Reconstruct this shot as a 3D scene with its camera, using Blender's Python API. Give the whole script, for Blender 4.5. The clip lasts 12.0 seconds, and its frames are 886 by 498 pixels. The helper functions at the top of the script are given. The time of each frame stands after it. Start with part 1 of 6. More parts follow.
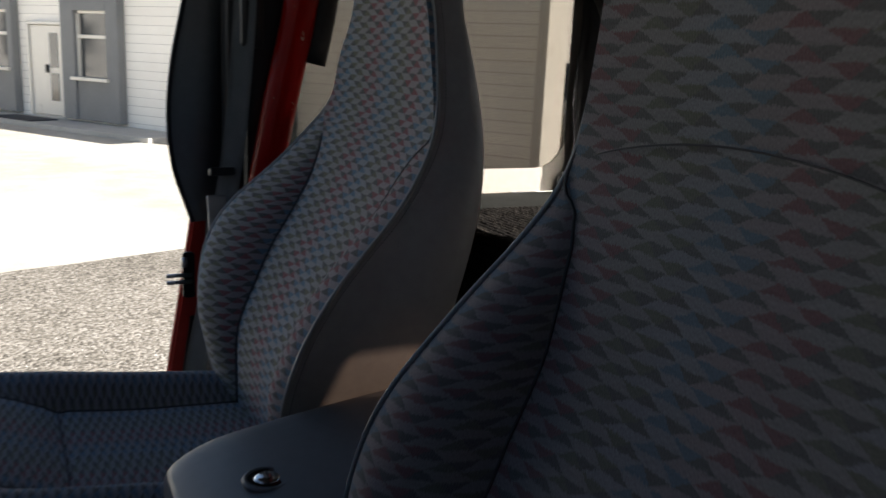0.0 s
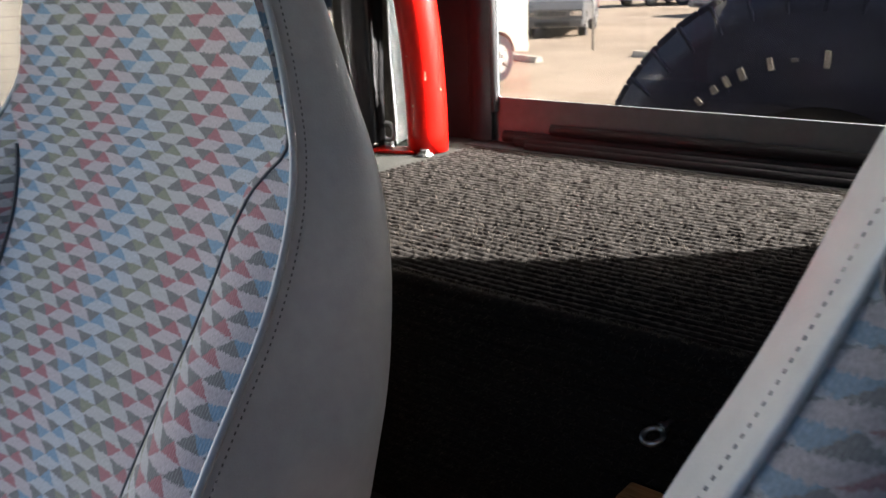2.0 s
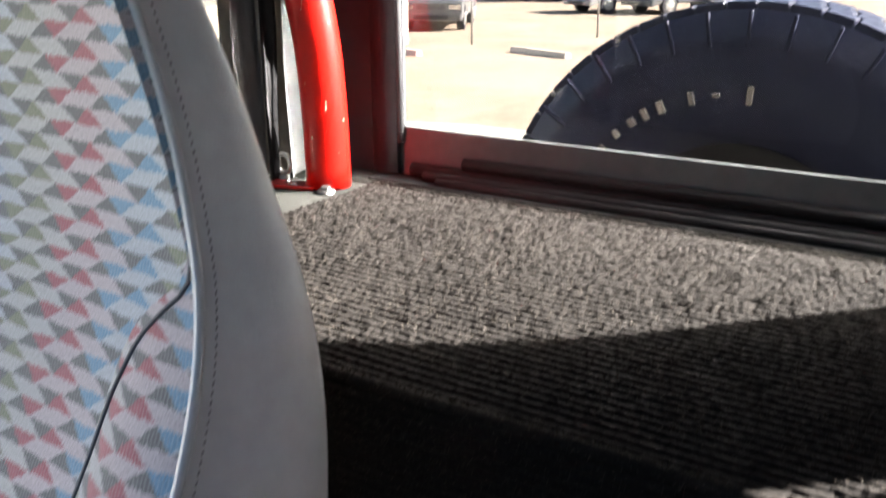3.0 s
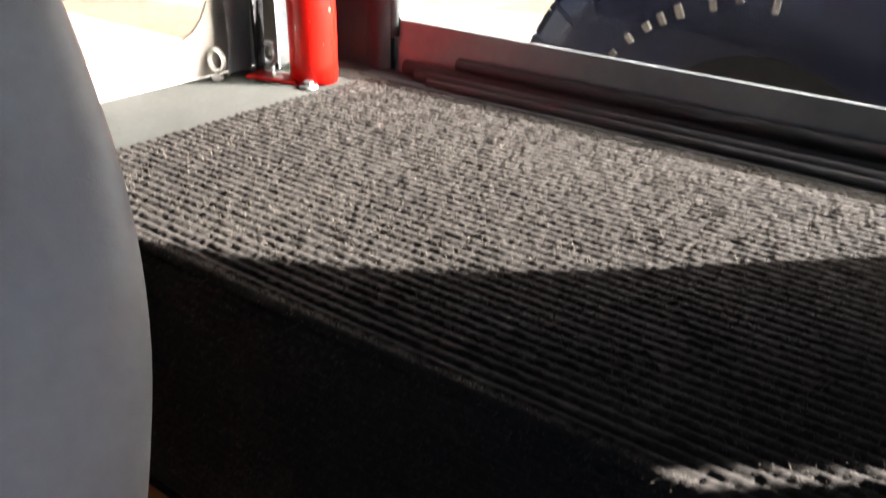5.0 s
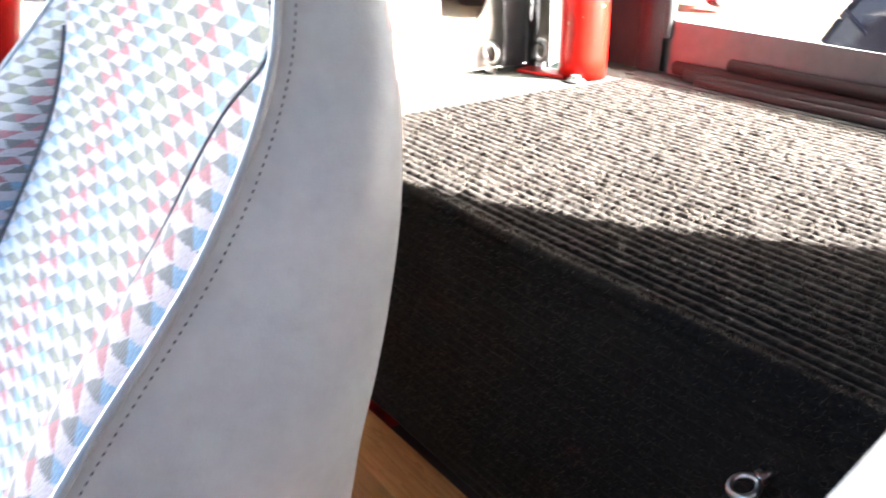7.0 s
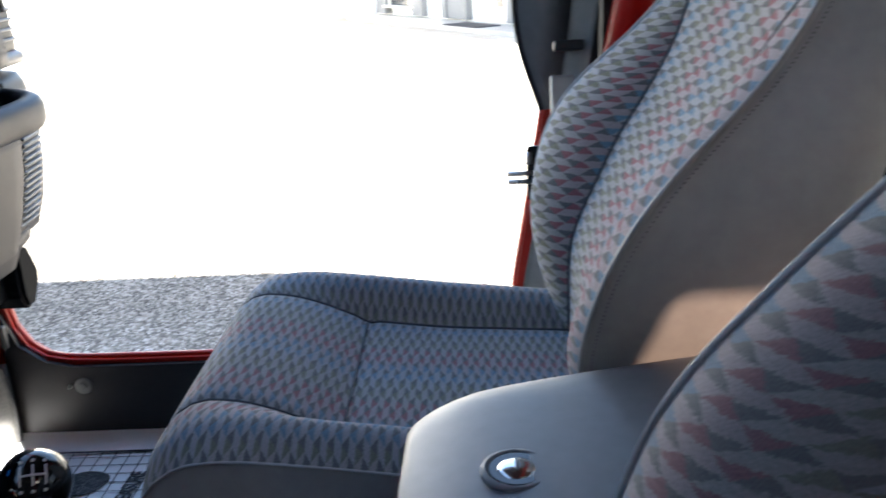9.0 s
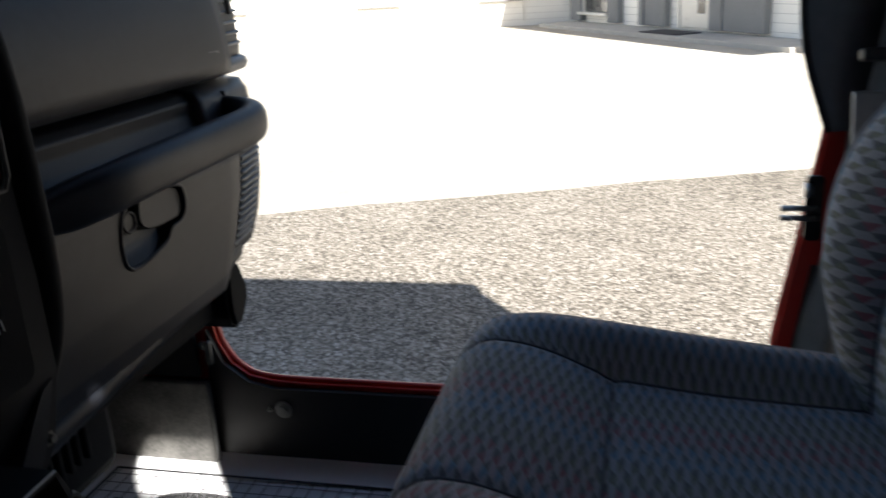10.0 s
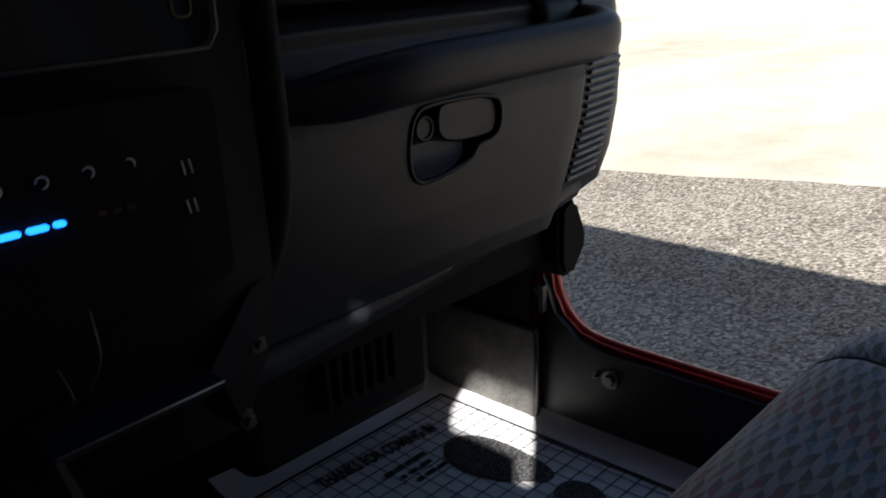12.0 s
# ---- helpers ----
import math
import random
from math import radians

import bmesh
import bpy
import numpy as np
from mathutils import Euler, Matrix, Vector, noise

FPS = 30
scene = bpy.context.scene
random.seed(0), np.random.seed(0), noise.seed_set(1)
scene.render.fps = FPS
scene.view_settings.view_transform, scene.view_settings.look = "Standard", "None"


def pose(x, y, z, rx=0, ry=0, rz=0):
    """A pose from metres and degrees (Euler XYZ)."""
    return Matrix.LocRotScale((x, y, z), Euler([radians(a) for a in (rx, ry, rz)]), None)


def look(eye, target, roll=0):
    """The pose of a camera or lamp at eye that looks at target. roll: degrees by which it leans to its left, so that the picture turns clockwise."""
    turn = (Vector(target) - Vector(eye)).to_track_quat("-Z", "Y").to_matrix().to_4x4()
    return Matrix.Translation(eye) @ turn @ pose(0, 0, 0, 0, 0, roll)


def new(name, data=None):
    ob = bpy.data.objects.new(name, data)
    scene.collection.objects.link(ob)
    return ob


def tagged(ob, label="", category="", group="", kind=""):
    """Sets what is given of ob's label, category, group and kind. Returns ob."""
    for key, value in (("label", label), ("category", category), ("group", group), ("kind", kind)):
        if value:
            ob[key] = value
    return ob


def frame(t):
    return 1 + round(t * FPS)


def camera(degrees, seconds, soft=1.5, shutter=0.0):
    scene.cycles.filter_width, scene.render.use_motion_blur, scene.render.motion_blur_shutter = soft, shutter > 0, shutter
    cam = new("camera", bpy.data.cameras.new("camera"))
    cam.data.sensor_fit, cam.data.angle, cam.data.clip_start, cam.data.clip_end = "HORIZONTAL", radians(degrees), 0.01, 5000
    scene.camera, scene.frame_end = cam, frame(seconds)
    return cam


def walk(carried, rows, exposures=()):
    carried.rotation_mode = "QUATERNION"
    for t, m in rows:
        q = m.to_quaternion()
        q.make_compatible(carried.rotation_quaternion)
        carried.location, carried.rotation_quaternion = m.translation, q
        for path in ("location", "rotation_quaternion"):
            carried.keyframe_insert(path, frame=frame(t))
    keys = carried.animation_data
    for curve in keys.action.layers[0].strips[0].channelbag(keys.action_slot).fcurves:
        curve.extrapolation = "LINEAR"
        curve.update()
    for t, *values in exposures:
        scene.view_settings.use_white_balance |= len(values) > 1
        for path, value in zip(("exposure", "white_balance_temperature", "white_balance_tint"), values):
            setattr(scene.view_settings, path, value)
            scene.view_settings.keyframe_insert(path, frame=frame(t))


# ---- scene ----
cam = camera(54.5, 12.0, shutter=0.4)
PATH = [
    (0, pose(-0.7306, 0.3125, 1.5215, 77.39, 0, -117.50) @ pose(0, 0, 0, 0, 0, 2.64)),
    (0.2, pose(-0.6638, 0.2893, 1.5200, 76.98, 0, -119.51) @ pose(0, 0, 0, 0, 0, 1.85)),
    (0.5, pose(-0.5629, 0.2547, 1.5170, 76.27, 0, -122.71) @ pose(0, 0, 0, 0, 0, 0.62)),
    (0.8, pose(-0.4941, 0.2467, 1.5130, 76.22, 0, -126.20) @ pose(0, 0, 0, 0, 0, 0.43)),
    (1, pose(-0.4465, 0.2405, 1.5107, 75.99, 0, -128.49) @ pose(0, 0, 0, 0, 0, 0.22)),
    (1.2, pose(-0.4056, 0.2291, 1.5141, 75.63, 0, -130.80) @ pose(0, 0, 0, 0, 0, -0.60)),
    (1.5, pose(-0.3373, 0.2163, 1.5186, 74.58, 0, -133.05) @ pose(0, 0, 0, 0, 0, -1.77)),
    (1.8, pose(-0.2787, 0.2075, 1.5241, 73.01, 0, -136.56) @ pose(0, 0, 0, 0, 0, -2.01)),
    (2, pose(-0.2419, 0.2020, 1.5287, 72.04, 0, -139.30) @ pose(0, 0, 0, 0, 0, -2.32)),
    (2.2, pose(-0.2036, 0.1820, 1.5284, 70.90, 0, -141.46) @ pose(0, 0, 0, 0, 0, -1.79)),
    (2.5, pose(-0.1442, 0.1536, 1.5266, 69.12, 0, -144.99) @ pose(0, 0, 0, 0, 0, -1.01)),
    (2.8, pose(-0.1377, 0.1329, 1.5511, 70.24, 0, -146.50) @ pose(0, 0, 0, 0, 0, -0.67)),
    (3, pose(-0.1277, 0.1179, 1.5693, 71.26, 0, -147.71) @ pose(0, 0, 0, 0, 0, -0.21)),
    (3.2, pose(-0.1296, 0.0983, 1.5913, 72.39, 0, -147.77) @ pose(0, 0, 0, 0, 0, 0.46)),
    (4.8, pose(-0.1625, 0.0080, 1.5787, 66.48, 0, -144.39) @ pose(0, 0, 0, 0, 0, 2.00)),
    (5, pose(-0.1642, 0.0063, 1.5707, 63.88, 0, -144.18) @ pose(0, 0, 0, 0, 0, 1.87)),
    (5.2, pose(-0.1672, 0.0074, 1.5621, 62.19, 0, -143.99) @ pose(0, 0, 0, 0, 0, 1.76)),
    (5.5, pose(-0.1601, 0.0155, 1.5495, 60.30, 0, -144.64) @ pose(0, 0, 0, 0, 0, 1.95)),
    (5.8, pose(-0.1588, 0.0224, 1.5328, 61.43, 0, -144.07) @ pose(0, 0, 0, 0, 0, 2.51)),
    (6, pose(-0.1545, 0.0269, 1.5221, 62.12, 0, -143.63) @ pose(0, 0, 0, 0, 0, 3.00)),
    (6.2, pose(-0.1640, 0.0257, 1.5180, 63.31, 0, -140.13) @ pose(0, 0, 0, 0, 0, 2.36)),
    (6.5, pose(-0.1756, 0.0242, 1.5109, 65.08, 0, -135.25) @ pose(0, 0, 0, 0, 0, 1.60)),
    (6.7, pose(-0.1814, 0.0268, 1.5088, 65.84, 0, -131.33) @ pose(0, 0, 0, 0, 0, 1.03)),
    (8.3, pose(-0.4645, 0.1030, 1.4807, 69.37, 0, -101.96) @ pose(0, 0, 0, 0, 0, -2.68)),
    (8.5, pose(-0.4924, 0.1197, 1.4795, 69.55, 0, -97.52) @ pose(0, 0, 0, 0, 0, -3.52)),
    (8.8, pose(-0.4906, 0.1336, 1.4591, 70.40, 0, -91.02) @ pose(0, 0, 0, 0, 0, -3.30)),
    (9, pose(-0.4855, 0.1377, 1.4453, 71.02, 0, -88.19) @ pose(0, 0, 0, 0, 0, -2.83)),
    (9.2, pose(-0.4715, 0.1602, 1.4354, 70.89, 0, -85.76) @ pose(0, 0, 0, 0, 0, -2.38)),
    (9.5, pose(-0.4388, 0.1762, 1.4232, 71.77, 0, -83.19) @ pose(0, 0, 0, 0, 0, -2.19)),
    (9.8, pose(-0.3776, 0.1981, 1.4270, 71.78, 0, -78.35) @ pose(0, 0, 0, 0, 0, -2.97)),
    (10, pose(-0.3321, 0.2299, 1.4332, 72.13, 0, -75.83) @ pose(0, 0, 0, 0, 0, -3.60)),
    (10.2, pose(-0.2738, 0.2435, 1.4278, 72.54, 0, -71.55) @ pose(0, 0, 0, 0, 0, -3.23)),
    (10.5, pose(-0.1841, 0.2667, 1.4220, 73.25, 0, -65.87) @ pose(0, 0, 0, 0, 0, -3.03)),
    (10.8, pose(-0.1544, 0.2562, 1.4128, 73.70, 0, -60.32) @ pose(0, 0, 0, 0, 0, -2.93)),
    (11, pose(-0.1316, 0.2528, 1.4039, 73.88, 0, -56.36) @ pose(0, 0, 0, 0, 0, -2.77)),
    (11.2, pose(-0.1349, 0.2436, 1.3969, 73.70, 0, -54.00) @ pose(0, 0, 0, 0, 0, -2.76)),
    (11.5, pose(-0.1359, 0.2315, 1.3860, 73.56, 0, -50.22) @ pose(0, 0, 0, 0, 0, -2.78)),
    (11.8, pose(-0.1436, 0.2194, 1.3715, 72.04, 0, -47.99) @ pose(0, 0, 0, 0, 0, -2.68)),
    (12, pose(-0.1480, 0.2111, 1.3624, 71.09, 0, -46.37) @ pose(0, 0, 0, 0, 0, -2.60)),
]
EXPOSURE = [(0.0, 1.9), (1.0, 2.8), (1.5, 3.55), (2.5, 4.5), (3.2, 4.8), (5.0, 4.95), (6.0, 6.4), (6.7, 6.4), (8.3, 6.1), (9.0, 4.4), (9.5, 3.1), (10.0, 2.25), (10.5, 1.92), (12.0, 1.82)]
walk(cam, PATH, EXPOSURE)

# ---- light ----
SUN_WAY = Vector((1.0, 0.78, -0.737)).normalized()
sun_data = bpy.data.lights.new("sun", "SUN")
sun_data.energy, sun_data.angle, sun_data.color = 4.5, radians(0.5), (1.0, 0.97, 0.925)
sun = new("sun", sun_data)
sun.matrix_world = look((0, 0, 30), Vector((0, 0, 30)) + SUN_WAY)
world = bpy.data.worlds.new("sky")
scene.world = world
world.use_nodes = True
wn = world.node_tree.nodes
sky = wn.new("ShaderNodeTexSky")
sky.sky_type, sky.sun_disc = "NISHITA", False
sky.sun_elevation = math.asin(-SUN_WAY.z)
sky.sun_rotation = math.atan2(-SUN_WAY.x, -SUN_WAY.y)
world.node_tree.links.new(sky.outputs[0], wn["Background"].inputs[0])
wn["Background"].inputs[1].default_value = 0.042


# ---- materials ----
class Nodes:
    """A small writer of node materials."""

    def __init__(self, name):
        self.m = bpy.data.materials.new(name)
        self.m.use_nodes = True
        self.t = self.m.node_tree
        self.b = self.t.nodes["Principled BSDF"]

    def add(self, kind, **values):
        n = self.t.nodes.new(kind)
        for key, v in values.items():
            setattr(n, key, v)
        return n

    def link(self, a, b):
        self.t.links.new(a, b)

    def val(self, op, a, b=None, c=None):
        n = self.add("ShaderNodeMath", operation=op)
        for k, v in enumerate((a, b, c)):
            if v is None:
                continue
            if isinstance(v, (int, float)):
                n.inputs[k].default_value = v
            else:
                self.link(v, n.inputs[k])
        return n.outputs[0]

    def coords(self, kind="Object", scale=(1, 1, 1)):
        c = self.add("ShaderNodeTexCoord")
        mp = self.add("ShaderNodeMapping")
        mp.inputs["Scale"].default_value = scale
        self.link(c.outputs[kind], mp.inputs[0])
        return mp.outputs[0]

    def noise(self, scale, vec=None, detail=4, rough=0.6):
        n = self.add("ShaderNodeTexNoise")
        n.inputs["Scale"].default_value, n.inputs["Detail"].default_value, n.inputs["Roughness"].default_value = scale, detail, rough
        self.link(vec if vec is not None else self.coords(), n.inputs["Vector"])
        return n.outputs["Fac"]

    def ramp(self, fac, stops):
        r = self.add("ShaderNodeValToRGB")
        e = r.color_ramp.elements
        while len(e) < len(stops):
            e.new(0.5)
        for el, (p, c) in zip(e, stops):
            el.position, el.color = p, (*c, 1)
        self.link(fac, r.inputs[0])
        return r.outputs[0]

    def mix(self, fac, a, b, how="MIX"):
        n = self.add("ShaderNodeMix", data_type="RGBA", blend_type=how)
        for k, v in ((0, fac), (6, a), (7, b)):
            if isinstance(v, (int, float)):
                n.inputs[k].default_value = v
            elif isinstance(v, tuple):
                n.inputs[k].default_value = (*v, 1)
            else:
                self.link(v, n.inputs[k])
        return n.outputs[2]

    def colour(self, c):
        if isinstance(c, tuple):
            self.b.inputs["Base Color"].default_value = (*c, 1)
        else:
            self.link(c, self.b.inputs["Base Color"])
        return self

    def rough(self, r, spec=0.5, metal=0.0):
        if isinstance(r, (int, float)):
            self.b.inputs["Roughness"].default_value = r
        else:
            self.link(r, self.b.inputs["Roughness"])
        self.b.inputs["Specular IOR Level"].default_value, self.b.inputs["Metallic"].default_value = spec, metal
        return self

    def bump(self, height, strength=0.3, distance=0.002):
        n = self.add("ShaderNodeBump")
        n.inputs["Strength"].default_value, n.inputs["Distance"].default_value = strength, distance
        self.link(height, n.inputs["Height"])
        self.link(n.outputs[0], self.b.inputs["Normal"])
        return self


def shades(name, dark, light, scale=8, rough=0.6, spec=0.5, metal=0.0, grain=0, bump=0.2, dist=0.001, fine=60):
    """A surface of two near shades, mottled at two scales, with fine relief."""
    n = Nodes(name)
    co = n.coords()
    big, small = n.noise(scale, co), n.noise(scale * fine / 4, co, 3)
    f = n.val("ADD", n.val("MULTIPLY", big, 0.6), n.val("MULTIPLY", small, 0.4))
    n.colour(n.ramp(f, [(0.3, dark), (0.7, light)]))
    n.rough(n.val("ADD", n.val("MULTIPLY", big, 0.2), rough - 0.1), spec, metal)
    n.bump(n.noise(grain or scale * fine, co, 3), bump, dist)
    return n.m


def fabric_material(name, wide, tall, worn=0.0):
    """Woven seat cloth: rows of pale lozenges that lean to and fro, with a coloured and a grey triangle between them; the colours run in columns."""
    n = Nodes(name)
    uv = n.add("ShaderNodeTexCoord").outputs["UV"]
    jag = n.noise(1, n.coords("UV", (900, 110, 1)), 2)
    soft = n.noise(40, n.coords("UV"), 3)
    sep = n.add("ShaderNodeSeparateXYZ")
    n.link(uv, sep.inputs[0])
    u = n.val("ADD", sep.outputs[0], n.val("MULTIPLY", n.val("SUBTRACT", n.noise(1, n.coords("UV", (120, 700, 1)), 2), 0.5), 0.16 * wide))
    v = n.val("ADD", sep.outputs[1], n.val("MULTIPLY", n.val("SUBTRACT", jag, 0.5), (0.45 + 0.9 * worn) * tall))
    v = n.val("ADD", v, n.val("MULTIPLY", n.val("SUBTRACT", soft, 0.5), (0.4 + worn) * tall))
    row = n.val("DIVIDE", v, tall)
    ri, q = n.val("FLOOR", row), n.val("FRACT", row)
    odd = n.val("FLOORED_MODULO", ri, 2.0)
    lean = n.val("SUBTRACT", n.val("MULTIPLY", odd, 2.0), 1.0)
    a = n.val("ADD", n.val("DIVIDE", u, 2 * wide), n.val("MULTIPLY", odd, 0.5))
    a = n.val("ADD", a, n.val("MULTIPLY", lean, n.val("MULTIPLY", n.val("SUBTRACT", q, 0.5), 0.26)))
    p = n.val("FRACT", a)
    pale = n.val("LESS_THAN", p, 0.52)
    qq = n.val("ADD", n.val("MULTIPLY", odd, n.val("SUBTRACT", 1.0, q)), n.val("MULTIPLY", n.val("SUBTRACT", 1.0, odd), q))
    tinted = n.val("LESS_THAN", n.val("ADD", p, n.val("MULTIPLY", qq, 0.46)), 1.0)
    k = n.val("ADD", n.val("MULTIPLY", n.val("FLOOR", a), 2.0), odd)
    hue = n.val("DIVIDE", n.val("FLOORED_MODULO", n.val("MULTIPLY", k, 2.0), 3.0), 3.0)
    r = n.add("ShaderNodeValToRGB")
    r.color_ramp.interpolation = "CONSTANT"
    e = r.color_ramp.elements
    while len(e) < 3:
        e.new(0.5)
    for el, (pos, c) in zip(e, [(0.0, (0.30, 0.078, 0.095)), (0.2, (0.175, 0.18, 0.115)), (0.55, (0.12, 0.245, 0.365))]):
        el.position, el.color = pos, (*c, 1)
    n.link(hue, r.inputs[0])
    weave = n.noise(1, n.coords("UV", (1300, 380, 1)), 2)
    cell = n.mix(tinted, (0.105, 0.105, 0.107), r.outputs[0])
    thread = n.val("LESS_THAN", n.val("FRACT", n.val("DIVIDE", sep.outputs[0], 0.0023)), 0.40)
    cell = n.mix(n.val("MULTIPLY", thread, 0.16), cell, (0.47, 0.465, 0.46))
    cell = n.mix(pale, cell, n.mix(0.22, (0.455, 0.45, 0.465), r.outputs[0]))
    dull = n.noise(14, n.coords("UV"), 4)
    cell = n.mix(n.val("ADD", n.val("MULTIPLY", dull, 0.28), worn), cell, (0.24 - 0.1 * worn, 0.235 - 0.1 * worn, 0.235 - 0.1 * worn))
    tone = n.ramp(weave, [(0.3, (0.62, 0.62, 0.62)), (0.68, (1.0, 1.0, 1.0))])
    n.colour(n.mix(1.0, cell, tone, "MULTIPLY")).rough(0.95, 0.15)
    n.bump(n.val("ADD", weave, n.val("MULTIPLY", pale, 0.3)), 0.3, 0.0009)
    n.b.inputs["Sheen Weight"].default_value = 0.1
    return n.m


def carpet_material():
    """Dark ribbed carpet flecked with pale yarn."""
    n = Nodes("ribbed_carpet")
    fleck = n.noise(1, n.coords("Object", (300, 420, 420)), 3, 0.75)
    patch = n.noise(7, n.coords(), 4)
    f = n.val("ADD", n.val("MULTIPLY", fleck, 0.85), n.val("MULTIPLY", patch, 0.15))
    n.colour(n.ramp(f, [(0.34, (0.0064, 0.0055, 0.0050)), (0.48, (0.0112, 0.0095, 0.0084)), (0.60, (0.0160, 0.0134, 0.0115)), (0.78, (0.0225, 0.0182, 0.0148))]))
    n.rough(0.95, 0.1).bump(fleck, 0.22, 0.002)
    return n.m


def gravel_material():
    """Chipped stone: a speckle of pale and dark stones in grey dust."""
    n = Nodes("grey_gravel")
    co = n.coords()
    cells = n.add("ShaderNodeTexVoronoi")
    cells.inputs["Scale"].default_value = 75
    n.link(co, cells.inputs["Vector"])
    sep = n.add("ShaderNodeSeparateColor")
    n.link(cells.outputs["Color"], sep.inputs[0])
    broad = n.noise(0.9, co, 5)
    f = n.val("ADD", n.val("MULTIPLY", sep.outputs[0], 0.62), n.val("MULTIPLY", broad, 0.42))
    n.colour(n.ramp(f, [(0.2, (0.070, 0.061, 0.050)), (0.48, (0.175, 0.154, 0.126)), (0.74, (0.30, 0.268, 0.225)), (0.95, (0.50, 0.46, 0.41))]))
    n.rough(0.95, 0.1).bump(n.val("SUBTRACT", 1.0, cells.outputs["Distance"]), 0.9, 0.006)
    return n.m


def sand_material():
    """Bleached dirt and old concrete with faint brown stains and tracks."""
    n = Nodes("pale_caliche")
    co = n.coords()
    broad = n.noise(0.22, n.coords("Object", (1, 2.6, 1)), 5)
    mid, fine = n.noise(2.4, co, 5), n.noise(45, co, 3)
    f = n.val("ADD", n.val("ADD", n.val("MULTIPLY", broad, 0.55), n.val("MULTIPLY", mid, 0.25)), n.val("MULTIPLY", fine, 0.2))
    n.colour(n.ramp(f, [(0.32, (0.31, 0.26, 0.20)), (0.44, (0.40, 0.355, 0.29)), (0.54, (0.46, 0.425, 0.365)), (0.7, (0.53, 0.505, 0.455))]))
    n.rough(0.95, 0.1).bump(n.val("ADD", fine, mid), 0.4, 0.006)
    return n.m


def wood_material():
    n = Nodes("raw_pine_board")
    co = n.coords("Object", (3, 40, 40))
    ring = n.noise(1.6, co, 4)
    grain = n.noise(1, n.coords("Object", (20, 900, 900)), 2)
    f = n.val("ADD", n.val("MULTIPLY", n.val("FRACT", n.val("MULTIPLY", ring, 7.0)), 0.6), n.val("MULTIPLY", grain, 0.4))
    n.colour(n.ramp(f, [(0.15, (0.46, 0.23, 0.085)), (0.7, (0.36, 0.16, 0.055)), (0.95, (0.20, 0.075, 0.025))]))
    n.rough(0.6, 0.3).bump(f, 0.25, 0.0008)
    return n.m


def clear_material(name, tint):
    n = Nodes(name)
    n.colour(tint).rough(0.02, 0.5)
    n.b.inputs["Transmission Weight"].default_value = 1.0
    n.b.inputs["IOR"].default_value = 1.25
    n.bump(n.noise(5, n.coords(), 2), 0.05, 0.002)
    return n.m


def chipped_red():
    """Gloss red paint with chips down to pale primer."""
    n = Nodes("red_paint_chipped")
    co = n.coords()
    chip = n.val("GREATER_THAN", n.noise(70, n.coords("Object", (1.6, 1, 0.5)), 3), 0.70)
    n.colour(n.mix(chip, n.ramp(n.noise(9, co), [(0.3, (0.28, 0.0022, 0.001)), (0.7, (0.34, 0.0035, 0.0015))]), (0.45, 0.30, 0.22)))
    n.rough(0.32, 0.14).bump(n.noise(300, co, 3), 0.1, 0.0005)
    return n.m


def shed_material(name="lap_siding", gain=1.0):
    """White-painted lap siding: thin level shadow lines put into the colour; gain brightens it."""
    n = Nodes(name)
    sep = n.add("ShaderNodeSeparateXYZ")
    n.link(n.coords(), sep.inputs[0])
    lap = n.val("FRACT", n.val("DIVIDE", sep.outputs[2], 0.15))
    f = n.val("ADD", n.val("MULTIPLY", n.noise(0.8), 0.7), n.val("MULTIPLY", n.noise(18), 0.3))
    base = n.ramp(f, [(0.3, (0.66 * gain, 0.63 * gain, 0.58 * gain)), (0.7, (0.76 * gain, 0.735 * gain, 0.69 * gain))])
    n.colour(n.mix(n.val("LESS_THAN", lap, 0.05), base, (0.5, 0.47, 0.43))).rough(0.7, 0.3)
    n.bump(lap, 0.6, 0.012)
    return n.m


WIDE_CLOTH = fabric_material("wide_patterned_seat_cloth", 0.029, 0.0087, 0.42)
CLOTH = fabric_material("patterned_seat_cloth", 0.0235, 0.0086, 0.1)
FINE_CLOTH = fabric_material("fine_patterned_seat_cloth", 0.0205, 0.0062, 0.2)
VINYL = shades("grey_vinyl", (0.26, 0.264, 0.266), (0.355, 0.36, 0.364), 5, 0.40, 0.55, 0, 700, 0.25, 0.0006)
PIPING = shades("grey_piping", (0.26, 0.27, 0.28), (0.34, 0.35, 0.36), 20, 0.5)
THREAD = shades("dark_thread", (0.06, 0.06, 0.065), (0.09, 0.09, 0.095), 50, 0.8)
DARK_PLASTIC = shades("dark_grey_plastic", (0.0165, 0.0182, 0.0245), (0.027, 0.030, 0.040), 5, 0.45, 0.33, 0, 900, 0.3, 0.0005)
GREY_PLASTIC = shades("grey_console_plastic", (0.10, 0.107, 0.121), (0.14, 0.148, 0.164), 5, 0.42, 0.5, 0, 900, 0.25, 0.0005)
BLACK_PLASTIC = shades("black_plastic", (0.008, 0.008, 0.009), (0.016, 0.016, 0.018), 6, 0.5)
STACK_BLACK = shades("matt_black_moulding", (0.006, 0.006, 0.007), (0.012, 0.012, 0.013), 6, 0.75, 0.12)
BLACK_VINYL = shades("black_vinyl_top", (0.018, 0.017, 0.018), (0.035, 0.033, 0.034), 5, 0.6, 0.3, 0, 500, 0.3, 0.0008)
